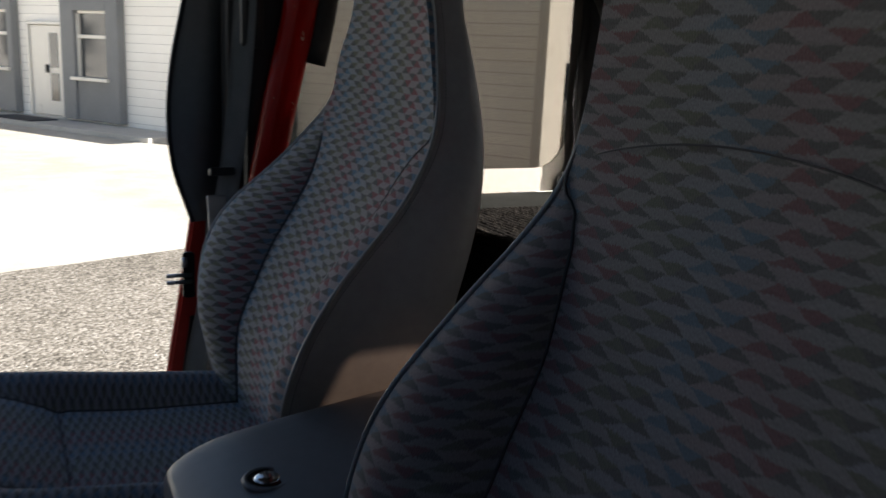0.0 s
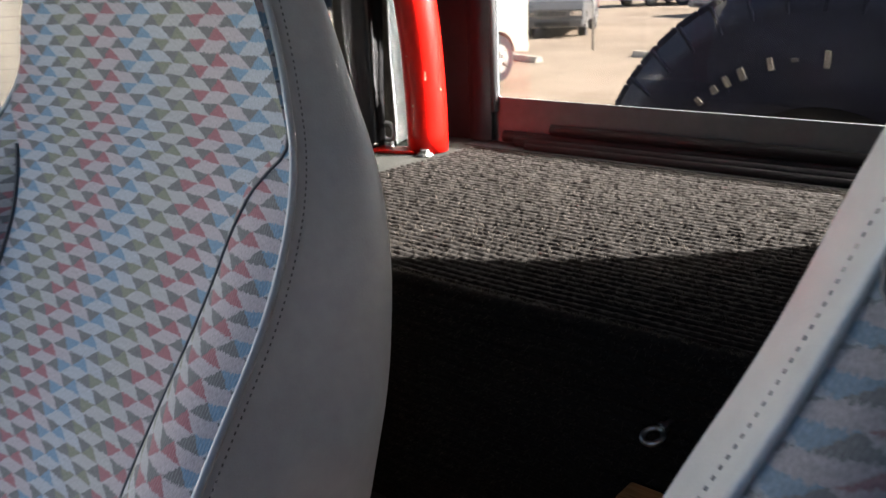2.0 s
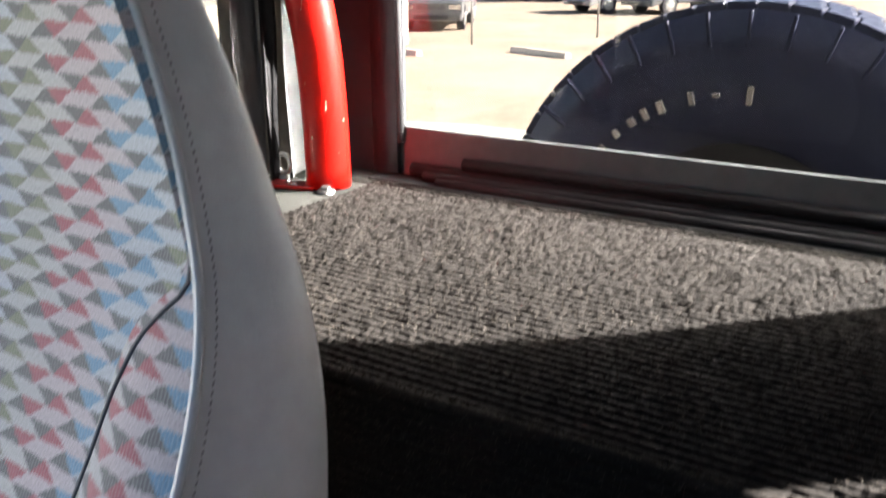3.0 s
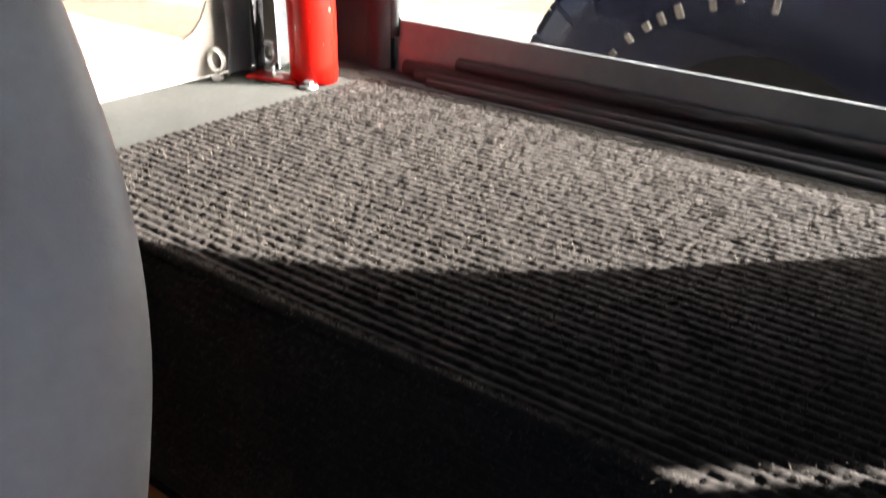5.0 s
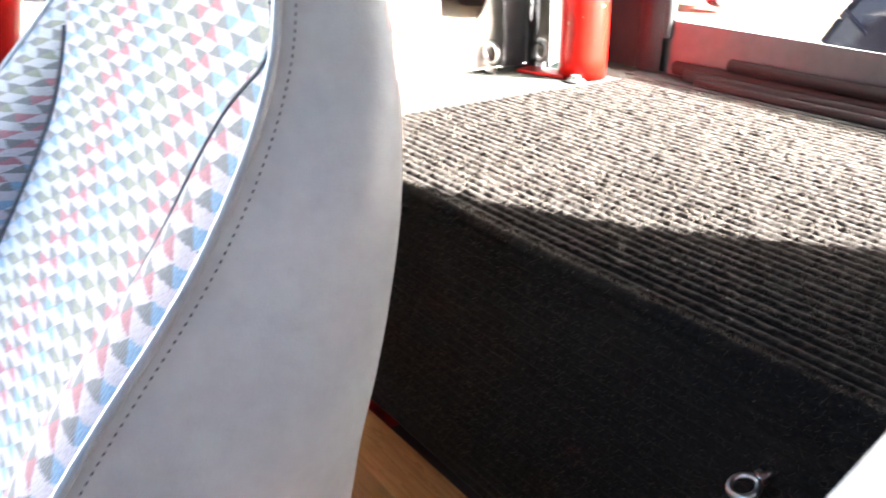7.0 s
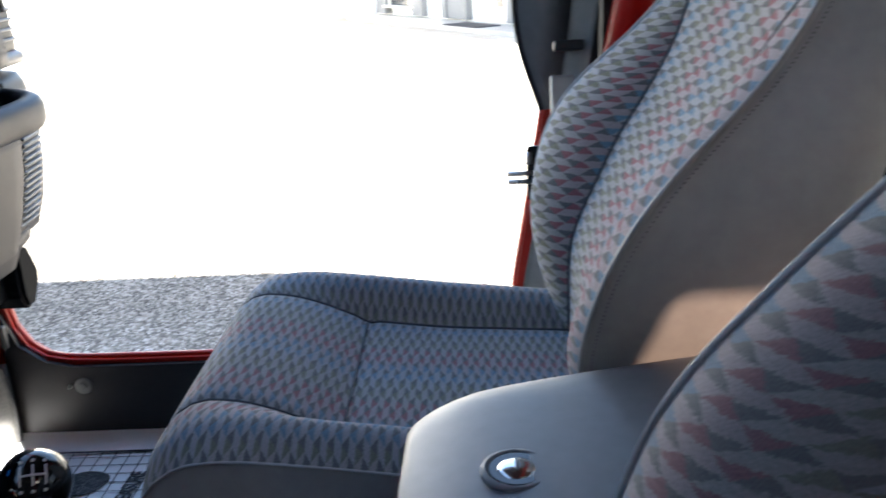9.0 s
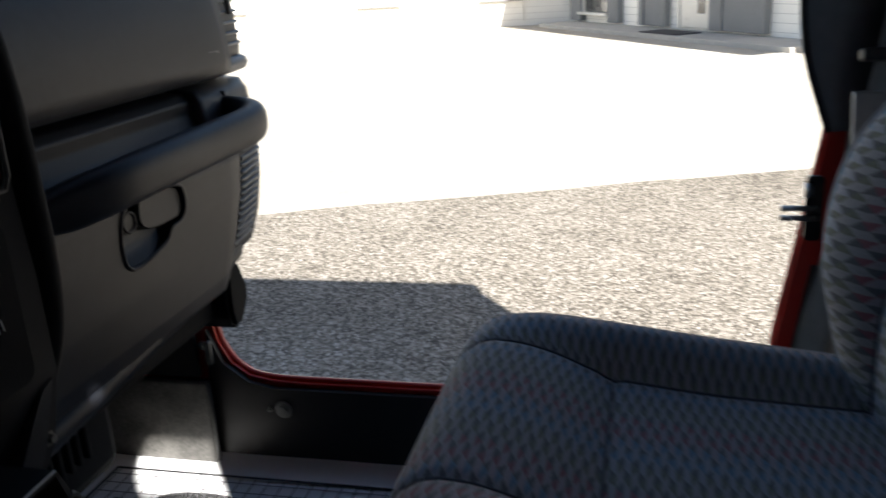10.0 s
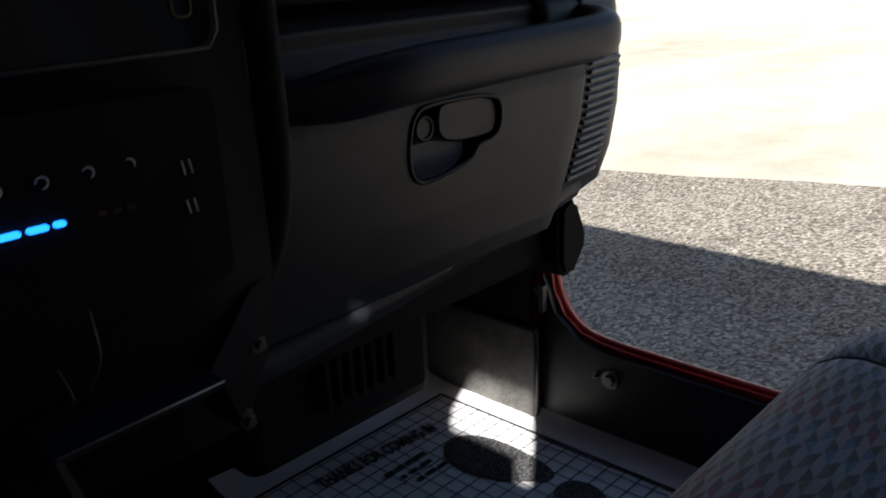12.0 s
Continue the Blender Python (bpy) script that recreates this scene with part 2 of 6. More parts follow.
RED = shades("red_paint", (0.42, 0.018, 0.012), (0.55, 0.028, 0.016), 6, 0.32, 0.5, 0, 400, 0.1, 0.0004)
GREY_METAL = shades("grey_painted_steel", (0.06, 0.06, 0.058), (0.11, 0.11, 0.105), 6, 0.45, 0.5, 0.2, 300, 0.2, 0.0005)
DARK_METAL = shades("dark_body_steel", (0.007, 0.005, 0.0052), (0.016, 0.0115, 0.0115), 7, 0.42, 0.4)
STEEL = shades("bright_zinc_steel", (0.45, 0.45, 0.44), (0.6, 0.6, 0.58), 20, 0.3, 0.5, 1.0)
ZINC = shades("dull_zinc", (0.16, 0.16, 0.155), (0.26, 0.26, 0.25), 30, 0.45, 0.5, 1.0)
CHROME = shades("chrome", (0.7, 0.7, 0.7), (0.8, 0.8, 0.8), 10, 0.12, 0.5, 1.0, 100, 0.02)
WOOD = wood_material()
WHITE_PANEL = shades("cream_vinyl", (0.205, 0.182, 0.157), (0.26, 0.232, 0.203), 4, 0.6, 0.3, 0, 500, 0.2, 0.0006)
PAPER = shades("paper_mat", (0.78, 0.78, 0.79), (0.86, 0.86, 0.86), 6, 0.8, 0.2, 0, 90, 0.2)
CARPET = carpet_material()
RUBBER = shades("tyre_rubber", (0.022, 0.023, 0.028), (0.045, 0.046, 0.054), 9, 0.7, 0.3, 0, 200, 0.3)
SAND = sand_material()
GRAVEL = gravel_material()
SIDING = shed_material()
# siding colour raised past white, standing in for light on the shaded wing
BRIGHT_SIDING = shed_material("brightened_lap_siding", 1.35)
GREY_PAINT = shades("grey_trim_paint", (0.17, 0.175, 0.18), (0.22, 0.225, 0.23), 2, 0.7)
DARK_GLASS = shades("dark_window_glass", (0.03, 0.035, 0.04), (0.05, 0.055, 0.06), 2, 0.08, 0.6, 0, 3, 0.02)

KICK_STEEL = shades("scuffed_kick_steel", (0.022, 0.021, 0.020), (0.13, 0.125, 0.115), 16, 0.5, 0.4, 0.2, 200, 0.3, 0.0006)
CHIPPED = chipped_red()
CLEAR = clear_material("clear_plastic", (0.18, 0.167, 0.15))
SMOKED = clear_material("smoked_clear_plastic", (0.20, 0.19, 0.18))
SLATE = shades("slate_rear_border", (0.068, 0.074, 0.077), (0.105, 0.112, 0.115), 4, 0.7, 0.2, 0, 400, 0.3, 0.0008)
DIRT = shades("brown_dirt", (0.21, 0.165, 0.122), (0.40, 0.33, 0.262), 0.5, 0.95, 0.1, 0, 30, 0.5, 0.01)
RAIL_STEEL = shades("dull_rail_steel", (0.014, 0.014, 0.0128), (0.024, 0.024, 0.022), 9, 0.8, 0.0, 0.0, 300, 0.3, 0.0005)
TINT = Nodes("sun_dimming_plastic")
sun_filter = TINT.add("ShaderNodeBsdfTransparent")
sun_filter.inputs[0].default_value = (0.30, 0.245, 0.21, 1)
TINT.link(sun_filter.outputs[0], TINT.t.nodes["Material Output"].inputs[0])
GREY_VINYL = shades("slate_grey_vinyl", (0.14, 0.14, 0.145), (0.19, 0.19, 0.195), 4, 0.6, 0.3, 0, 400, 0.3, 0.0008)
BELT = shades("grey_webbing", (0.17, 0.185, 0.20), (0.24, 0.255, 0.275), 30, 0.7, 0.3, 0, 900, 0.5, 0.0008)
INK = shades("black_ink", (0.012, 0.012, 0.014), (0.025, 0.025, 0.028), 40, 0.7)
WHITE_INK = shades("white_marking", (0.6, 0.6, 0.58), (0.7, 0.7, 0.68), 30, 0.6)
GLOSS_BLACK = shades("gloss_black", (0.006, 0.006, 0.006), (0.01, 0.01, 0.01), 10, 0.08, 0.6, 0, 50, 0.02)
LETTER = shades("worn_white_rubber", (0.35, 0.30, 0.26), (0.6, 0.55, 0.48), 60, 0.7)
LEAF = shades("dusty_leaves", (0.05, 0.07, 0.025), (0.11, 0.13, 0.05), 3, 0.8, 0.2)
BARK = shades("bark", (0.10, 0.075, 0.05), (0.2, 0.15, 0.11), 12, 0.9, 0.1)
CONCRETE = shades("concrete", (0.42, 0.40, 0.36), (0.55, 0.52, 0.48), 3, 0.9, 0.1)
GALV = shades("galvanised_steel", (0.3, 0.3, 0.3), (0.42, 0.42, 0.42), 8, 0.5, 0.5, 0.6)
CHARCOAL = shades("charcoal_car_paint", (0.11, 0.113, 0.12), (0.14, 0.143, 0.15), 3, 0.3)
TAN_PAINT = shades("tan_car_paint", (0.42, 0.34, 0.25), (0.47, 0.39, 0.29), 2, 0.3)
CREAM_PAINT = shades("cream_car_paint", (0.66, 0.63, 0.57), (0.72, 0.69, 0.63), 2, 0.3)
PICKUP_PAINT = shades("dusty_cream_car_paint", (0.36, 0.335, 0.295), (0.43, 0.405, 0.36), 2, 0.35)
WHITE_PAINT = shades("white_car_paint", (0.70, 0.70, 0.70), (0.78, 0.78, 0.78), 2, 0.3)
CAR_RED = shades("red_car_paint", (0.32, 0.015, 0.02), (0.4, 0.025, 0.03), 2, 0.3)
NAVY = shades("dark_blue_car_paint", (0.03, 0.035, 0.045), (0.045, 0.05, 0.06), 2, 0.3)
ORANGE = shades("orange_canopy_band", (0.72, 0.22, 0.02), (0.8, 0.27, 0.03), 1, 0.6)
YELLOW = shades("yellow_canopy", (0.75, 0.36, 0.03), (0.82, 0.42, 0.05), 1, 0.6)
blue_glow = Nodes("blue_dial_light")
blue_glow.colour((0.02, 0.16, 0.5))
blue_glow.b.inputs["Emission Color"].default_value = (0.012, 0.22, 1.0, 1)
blue_glow.b.inputs["Emission Strength"].default_value = 0.9
BLUE_GLOW = blue_glow.m
RED_MARK = shades("dim_red_marking", (0.05, 0.006, 0.007), (0.07, 0.008, 0.009), 20, 0.6)


# ---- builders ----
def part(name, bm, material, parent=None, label="", smooth=True):
    me = bpy.data.meshes.new(name)
    bm.to_mesh(me)
    bm.free()
    me.materials.append(material)
    if smooth:
        me.shade_smooth()
    ob = new(name, me)
    ob.parent = parent
    if label:
        tagged(ob, label)
    return ob


def thing(name, label, category, at=(0, 0, 0), group="", kind=""):
    ob = new(name)
    ob.location = at
    ob.empty_display_size = 0.05
    return tagged(ob, label, category, group, kind)


def box(bm, lo, hi, bevel=0.0, m=None, seg=2):
    c = [(a + b) / 2 for a, b in zip(lo, hi)]
    s = [abs(b - a) for a, b in zip(lo, hi)]
    made = bmesh.ops.create_cube(bm, size=1, matrix=Matrix.Translation(c) @ Matrix.Diagonal((*s, 1)))
    vs = made["verts"]
    if bevel:
        es = list({e for v in vs for e in v.link_edges})
        out = bmesh.ops.bevel(bm, geom=es, offset=bevel, segments=seg, profile=0.5, affect="EDGES")
        vs = list({v for f in out["faces"] for v in f.verts} | {v for v in vs if v.is_valid})
    if m is not None:
        bmesh.ops.transform(bm, matrix=m, verts=vs)
    return vs


def boxed(name, lo, hi, material, parent=None, bevel=0.004, label="", m=None):
    bm = bmesh.new()
    box(bm, lo, hi, bevel, m)
    return part(name, bm, material, parent, label, False)


def sheet(rows, closed=False, level=None):
    """A bmesh of quads over rows of points, with UVs in metres; level: the column from which a cloth's level rows are laid out."""
    bm = bmesh.new()
    layer = bm.loops.layers.uv.new("UVMap")
    pts = np.array(rows, float)
    du = np.zeros(pts.shape[:2])
    dv = np.zeros(pts.shape[:2])
    du[:, 1:] = np.cumsum(np.linalg.norm(np.diff(pts, axis=1), axis=2), axis=1)
    du -= du[:, [pts.shape[1] // 2 if level is None else level]]
    dv[1:, :] = np.cumsum(np.linalg.norm(np.diff(pts, axis=0), axis=2), axis=0)
    if level is not None:
        dv[:] = dv.mean(axis=1, keepdims=True)
    vs = [[bm.verts.new(p) for p in r] for r in rows]
    nr, nc = len(vs), len(vs[0])
    for i in range(nr - 1):
        for j in range(nc if closed else nc - 1):
            k = (j + 1) % nc
            ids = ((i, j), (i, k), (i + 1, k), (i + 1, j))
            f = bm.faces.new([vs[a][b] for a, b in ids])
            for lp, (a, b) in zip(f.loops, ids):
                lp[layer].uv = (du[a][b], dv[a][b])
    return bm


def tube(path, radius, sides=8, closed=False, caps=True):
    """A bmesh tube along points; radius a number or a list."""
    pts = [Vector(p) for p in path]
    n = len(pts)
    rad = radius if isinstance(radius, (list, tuple)) else [radius] * n
    bm = bmesh.new()
    rings, up = [], None
    for i, p in enumerate(pts):
        a = pts[(i - 1) % n] if closed or i else p
        b = pts[(i + 1) % n] if closed or i < n - 1 else p
        d = (b - a).normalized()
        if up is None:
            up = d.orthogonal().normalized()
        up = (up - d * up.dot(d)).normalized()
        side = d.cross(up)
        rings.append([bm.verts.new(p + (up * math.cos(t) + side * math.sin(t)) * rad[i]) for t in (2 * math.pi * k / sides for k in range(sides))])
    for i in range(n if closed else n - 1):
        r, s = rings[i], rings[(i + 1) % n]
        for k in range(sides):
            bm.faces.new((r[k], r[(k + 1) % sides], s[(k + 1) % sides], s[k]))
    if caps and not closed:
        bm.faces.new(rings[0][::-1])
        bm.faces.new(rings[-1])
    bmesh.ops.recalc_face_normals(bm, faces=bm.faces)
    return bm


def spline(points, n):
    """n points along a smooth curve through the given ones."""
    p = np.array(points, float)
    s = np.r_[0, np.cumsum(np.linalg.norm(np.diff(p, axis=0), axis=1))]
    t = np.linspace(0, s[-1], n)
    out = []
    for x in t:
        i = min(max(np.searchsorted(s, x, side="right") - 1, 0), len(p) - 2)
        h = s[i + 1] - s[i]
        w = (x - s[i]) / h
        m0 = (p[i + 1] - p[i - 1]) / (s[i + 1] - s[i - 1]) if i else (p[1] - p[0]) / h
        m1 = (p[i + 2] - p[i]) / (s[i + 2] - s[i]) if i < len(p) - 2 else (p[-1] - p[-2]) / h
        a, b = w * w * (3 - 2 * w), w * (1 - w)
        out.append(p[i] * (1 - a) + p[i + 1] * a + h * (m0 * b * (1 - w) - m1 * b * w))
    return out


def curve1(keys, x):
    """Straight interpolation of (x, y) keys."""
    k = sorted(keys)
    if x <= k[0][0]:
        return k[0][1]
    for (a, u), (b, v) in zip(k, k[1:]):
        if x <= b:
            w = (x - a) / (b - a)
            return u + (v - u) * w
    return k[-1][1]


def prism(outline, lo, hi, axis="x"):
    """A bmesh solid: an outline of 2D points swept from lo to hi along an axis."""
    bm = bmesh.new()

    def at(p, w):
        return {"x": (w, p[0], p[1]), "y": (p[0], w, p[1]), "z": (p[0], p[1], w)}[axis]

    a = [bm.verts.new(at(p, lo)) for p in outline]
    b = [bm.verts.new(at(p, hi)) for p in outline]
    n = len(a)
    bm.faces.new(a)
    bm.faces.new(b[::-1])
    for i in range(n):
        bm.faces.new((a[i], b[i], b[(i + 1) % n], a[(i + 1) % n]))
    bmesh.ops.recalc_face_normals(bm, faces=bm.faces)
    return bm


def rounded(lo, hi, r, n=5):
    """A rounded rectangle's outline, against the clock."""
    out = []
    for cx, cy, a0 in ((hi[0] - r, hi[1] - r, 0), (lo[0] + r, hi[1] - r, 90), (lo[0] + r, lo[1] + r, 180), (hi[0] - r, lo[1] + r, 270)):
        for k in range(n + 1):
            a = radians(a0 + 90 * k / n)
            out.append((cx + r * math.cos(a), cy + r * math.sin(a)))
    return out


def frame_plate(outer, inner, lo, hi, axis="x"):
    """A plate with an opening: two outlines with the same number of points."""
    bm = bmesh.new()

    def at(p, w):
        return {"x": (w, p[0], p[1]), "y": (p[0], w, p[1]), "z": (p[0], p[1], w)}[axis]

    loops = [[bm.verts.new(at(p, w)) for p in o] for o, w in ((outer, lo), (inner, lo), (inner, hi), (outer, hi))]
    n = len(outer)
    for a, b in zip(loops, loops[1:] + loops[:1]):
        for i in range(n):
            bm.faces.new((a[i], a[(i + 1) % n], b[(i + 1) % n], b[i]))
    bmesh.ops.recalc_face_normals(bm, faces=bm.faces)
    return bm


# ---- seats ----
PIPE = {1: [(1.00, 0.030), (1.06, 0.042), (1.12, 0.053), (1.18, 0.046), (1.23, 0.031), (1.28, -0.001), (1.35, -0.078), (1.41, -0.125), (1.45, -0.149), (1.50, -0.153), (1.58, -0.166), (1.65, -0.152), (1.72, -0.176), (1.79, -0.190)], -1: [(1.00, 0.031), (1.06, 0.043), (1.12, 0.055), (1.18, 0.049), (1.23, 0.024), (1.28, -0.004), (1.35, -0.070), (1.41, -0.127), (1.45, -0.157), (1.50, -0.160), (1.58, -0.163), (1.65, -0.150), (1.72, -0.174), (1.79, -0.190)]}
HALF = {1: [(1.00, 0.190), (1.06, 0.203), (1.12, 0.217), (1.18, 0.241), (1.23, 0.255), (1.28, 0.256), (1.35, 0.233), (1.41, 0.208), (1.45, 0.178), (1.50, 0.166), (1.58, 0.124), (1.65, 0.102), (1.72, 0.103), (1.76, 0.092), (1.79, 0.066)], -1: [(1.00, 0.184), (1.06, 0.198), (1.12, 0.213), (1.18, 0.240), (1.23, 0.251), (1.28, 0.242), (1.35, 0.219), (1.41, 0.191), (1.45, 0.179), (1.50, 0.158), (1.58, 0.127), (1.65, 0.104), (1.72, 0.105), (1.76, 0.092), (1.79, 0.066)]}
BACK = [(0.90, -0.120), (1.00, -0.144), (1.06, -0.158), (1.12, -0.160), (1.18, -0.169), (1.23, -0.168), (1.28, -0.181), (1.35, -0.202), (1.41, -0.212), (1.45, -0.219), (1.50, -0.211), (1.58, -0.207), (1.65, -0.224), (1.72, -0.237), (1.79, -0.240)]
SEAM = [(1.00, 0.120), (1.10, 0.127), (1.20, 0.141), (1.28, 0.146), (1.34, 0.147), (1.38, 0.150), (1.408, 0.162), (1.43, 0.19), (1.79, 0.20)]
BULGE = [(1.00, 0.0), (1.06, 0.012), (1.15, 0.020), (1.28, 0.018), (1.36, 0.010), (1.405, 0.001), (1.8, 0.0)]
SINK = [(1.00, 0.012), (1.10, 0.032), (1.20, 0.066), (1.28, 0.070), (1.34, 0.036), (1.38, 0.014), (1.408, 0.003), (1.44, -0.004), (1.55, -0.010), (1.75, -0.004), (1.79, 0.0)]
RISE = [(-0.03, 0.995), (0.02, 1.0), (0.155, 1.008), (0.245, 1.018), (0.27, 1.022), (0.30, 1.039), (0.34, 1.056), (0.38, 1.063), (0.42, 1.060)]

EDGE = [(-0.03, 1.022), (0.02, 1.026), (0.155, 1.042), (0.27, 1.057), (0.34, 1.066), (0.38, 1.066), (0.42, 1.058)]


def eased(keys, x):
    """The keys' curve with its corners softened."""
    return sum(curve1(keys, x + d) for d in (-0.024, -0.016, -0.008, 0.0, 0.008, 0.016, 0.024)) / 7


def bucket_seat(label, mirror, rake, slide, lift, drop=0.0):
    """A high-backed bucket seat: cloth centre and bolsters, vinyl shell and skirt, piped edges."""
    seat = thing("bucket_seat", label, "car seat", group="front bucket seats")
    cloth = WIDE_CLOTH if mirror < 0 else CLOTH
    zs = list(np.linspace(1.0, 1.70, 57)) + [1.72, 1.74, 1.755, 1.77, 1.78, 1.788]
    turn = Matrix.Translation((0, slide, lift)) @ Matrix.Translation((0, 0.02, 1.0)) @ Matrix.Rotation(radians(rake), 4, "X") @ Matrix.Translation((0, -0.02, -1.0))

    def put(x, y, z):
        return turn @ Vector((x * mirror, y, z))

    n = 14
    centre, shell = [], []
    sides, pipes, seams, stitch = ({1: [], -1: []} for _ in range(4))
    for z in zs:
        p, r, h = eased(PIPE[mirror], z), eased(BACK, z), eased(HALF[mirror], z) if z < 1.7 else curve1(HALF[mirror], z)
        s, b, k = min(curve1(SEAM, z + drop), h - 0.002), curve1(BULGE, z + drop), eased(SINK, z + drop)
        ys = p - k
        crease = 0.005 * math.exp(-((z + drop - 1.405) / 0.006) ** 2) * (mirror > 0)
        row = []
        for i in range(n + 1):
            w = 2 * i / n - 1
            soft = 0.0012 * noise.noise((w * 3, z * 14, 5 * slide))
            row.append(put(s * w, ys - 0.006 + 0.006 * w * w - crease * (1 - w ** 6) + soft * (1 - w ** 6), z))
        centre.append(row)
        for side in (1, -1):
            row = []
            for i in range(11):
                w = i / 10
                row.append(put(side * (s + (h - s) * w), ys + (p - ys) * w ** 0.6 + b * math.sin(math.pi * min(1, w * 1.02)) ** 0.7, z))
            sides[side].append(row if side == 1 else row[::-1])
            pipes[side].append(put(side * (h + 0.001), p + 0.001, z))
            seams[side].append(put(side * s, ys + (0.0016 if mirror > 0 else 0.0008), z))
            stitch[side].append(put(side * (h + (0.0026 if mirror > 0 else 0.0100)), p - 0.0080, z))
        loop = []
        for i in range(41):
            a = math.pi * i / 40
            c, t = math.cos(a), math.sin(a)
            e = 0.30
            swell = 0.016 * math.sin(a) ** 0.5 if mirror > 0 else 0.023 * (1 - (1 - min(t ** 0.38 / 0.35, 1)) ** 2)
            x = (h + swell * min(1, (1.8 - z) * 4)) * (abs(c) ** e) * (1 if c > 0 else -1)
            loop.append(put(x, p + (r - p) * t ** 0.38 + 0.004 * noise.noise((x * 6, z * 7, i * 0.1)) * t, z))
        shell.append(loop)
    back_part = part("backrest", sheet(shell), VINYL, seat, "smooth grey vinyl shell of the backrest")
    part("centre_panel", sheet(centre, level=n // 2), cloth, back_part, "patterned cloth with pale lozenges and coloured triangles")
    low = [i for i, z in enumerate(zs) if z + drop < 1.412]
    for side in (1, -1):
        part("side_bolster", sheet(sides[side], level=10 if side == 1 else 0), cloth, back_part)
        part("piping", tube(spline(pipes[side], 70), 0.0026, 6), PIPING, back_part, "pale grey piping")
        # on the passenger's inner bolster the dark tube draws the fold's shadow line
        inner = mirror > 0 and side < 0
        line = [sides[side][i][8] + Vector((0, 0.0006, 0)) if inner else seams[side][i] for i in low]
        if mirror < 0 or inner:
            line += [sides[side][low[-1] + k][w if side == 1 else 10 - w] + Vector((0, 0.0008, 0)) for k, w in ((1, 3), (2, 5), (3, 7), (4, 9))]
            line = spline(line, 60)
        part("seam_and_shade_line", tube(line, 0.0011 if inner else 0.0014, 6), THREAD, back_part)
        bm = bmesh.new()
        dots = spline(stitch[side], 420)
        for a, c in zip(dots[0::2], dots[1::2]):
            a, c = Vector(a), Vector(c)
            m = Matrix.Translation((a + c) / 2) @ (c - a).to_track_quat("Z", "Y").to_matrix().to_4x4()
            bmesh.ops.create_cube(bm, size=1, matrix=m @ Matrix.Diagonal((0.0007, 0.0007, (c - a).length * 0.8, 1)))
        part("stitching", bm, THREAD if mirror > 0 else GREY_VINYL, back_part, "", False)
    z = 1.405 - drop
    h, p, k = curve1(SEAM, 1.405), eased(PIPE[mirror], z), eased(SINK, 1.405)
    if mirror < 0:
        line = [put(h * w, p - k - 0.006 + 0.006 * w * w - 0.0015, z + 0.036 + 0.026 * (1 - w * w)) for w in np.linspace(-0.86, 0.86, 24)]
        part("shoulder_seam", tube(line, 0.0008, 5), THREAD, back_part)

    # cushion
    def top(x, y):
        u = abs(x)
        up = max(0.0, min(1.0, (u - 0.132) / 0.045))
        up = up * up * (3 - 2 * up)
        z = eased(RISE, y) * (1 - up) + eased(EDGE, y) * up - 0.9 * max(0, u - 0.188) ** 1.25
        return z - 0.004 * math.exp(-((u - 0.132) / 0.006) ** 2) - 0.005 * math.exp(-((y - 0.265) / 0.009) ** 2) * (u < 0.14) + 0.0015 * noise.noise((x * 9, y * 9, slide))

    ys = list(np.linspace(-0.03, 0.388, 44))
    nose = [(0.402, -0.003), (0.418, -0.012), (0.431, -0.028), (0.438, -0.048), (0.441, -0.072), (0.440, -0.098), (0.436, -0.118)]
    run = [(y, 0) for y in ys] + nose

    def cushion(x0, x1, m):
        return [[Vector((mirror * x, y + slide - 0.25 * max(0, abs(x) - 0.16) ** 1.4 * (y > 0.35), top(x, min(y, 0.42)) + dz + lift)) for x in np.linspace(x0, x1, m)] for y, dz in run]

    bm = bmesh.new()
    box(bm, (-0.222, -0.10 + slide, 0.86 + lift), (0.222, 0.430 + slide, 0.962 + lift), 0.025, None, 3)
    base = part("cushion", bm, VINYL, seat, "grey vinyl skirt of the seat cushion")
    bm = bmesh.new()
    box(bm, (-0.20, -0.08 + slide, FLOOR), (0.20, 0.35 + slide, 0.865 + lift), 0.01)
    part("seat_pedestal", bm, BLACK_PLASTIC, seat, "black pedestal under the cushion", False)
    part("seat_centre", sheet(cushion(-0.132, 0.132, 31)), FINE_CLOTH, base, "patterned cloth with pale lozenges and coloured triangles")
    for a, b in ((0.132, 0.226), (-0.226, -0.132)):
        part("cushion_bolster", sheet(cushion(a, b, 15)), FINE_CLOTH, base)
    for s in (1, -1):
        line = [Vector((mirror * s * 0.132, y + slide, top(0.132, min(y, 0.42)) + dz + lift + 0.0015)) for y, dz in run]
        part("seam_and_shade_line", tube(line, 0.0014, 5), THREAD, base)
        rim = []
        for y, dz in run:
            e = top(0.226, min(y, 0.42)) + dz + lift
            yy = y + slide - 0.25 * 0.066 ** 1.4 * (y > 0.35)
            rim.append([Vector((mirror * s * (0.226 + 0.005 * math.sin(math.pi * w)), yy, e + (0.90 + lift - e) * w)) for w in np.linspace(0, 1, 7)])
        part("skirt_side", sheet(rim), VINYL, base)
        edge = [Vector((mirror * s * 0.2268, y + slide - 0.25 * 0.066 ** 1.4 * (y > 0.35), top(0.226, min(y, 0.42)) + dz + lift)) for y, dz in run]
        part("piping", tube(edge, 0.0016, 5), PIPING, base)
    line = [Vector((mirror * x, 0.265 + slide, top(x, 0.265) + lift + 0.0022)) for x in np.linspace(-0.132, 0.132, 20)]
    part("cross_seam", tube(line, 0.001, 5), THREAD, base)
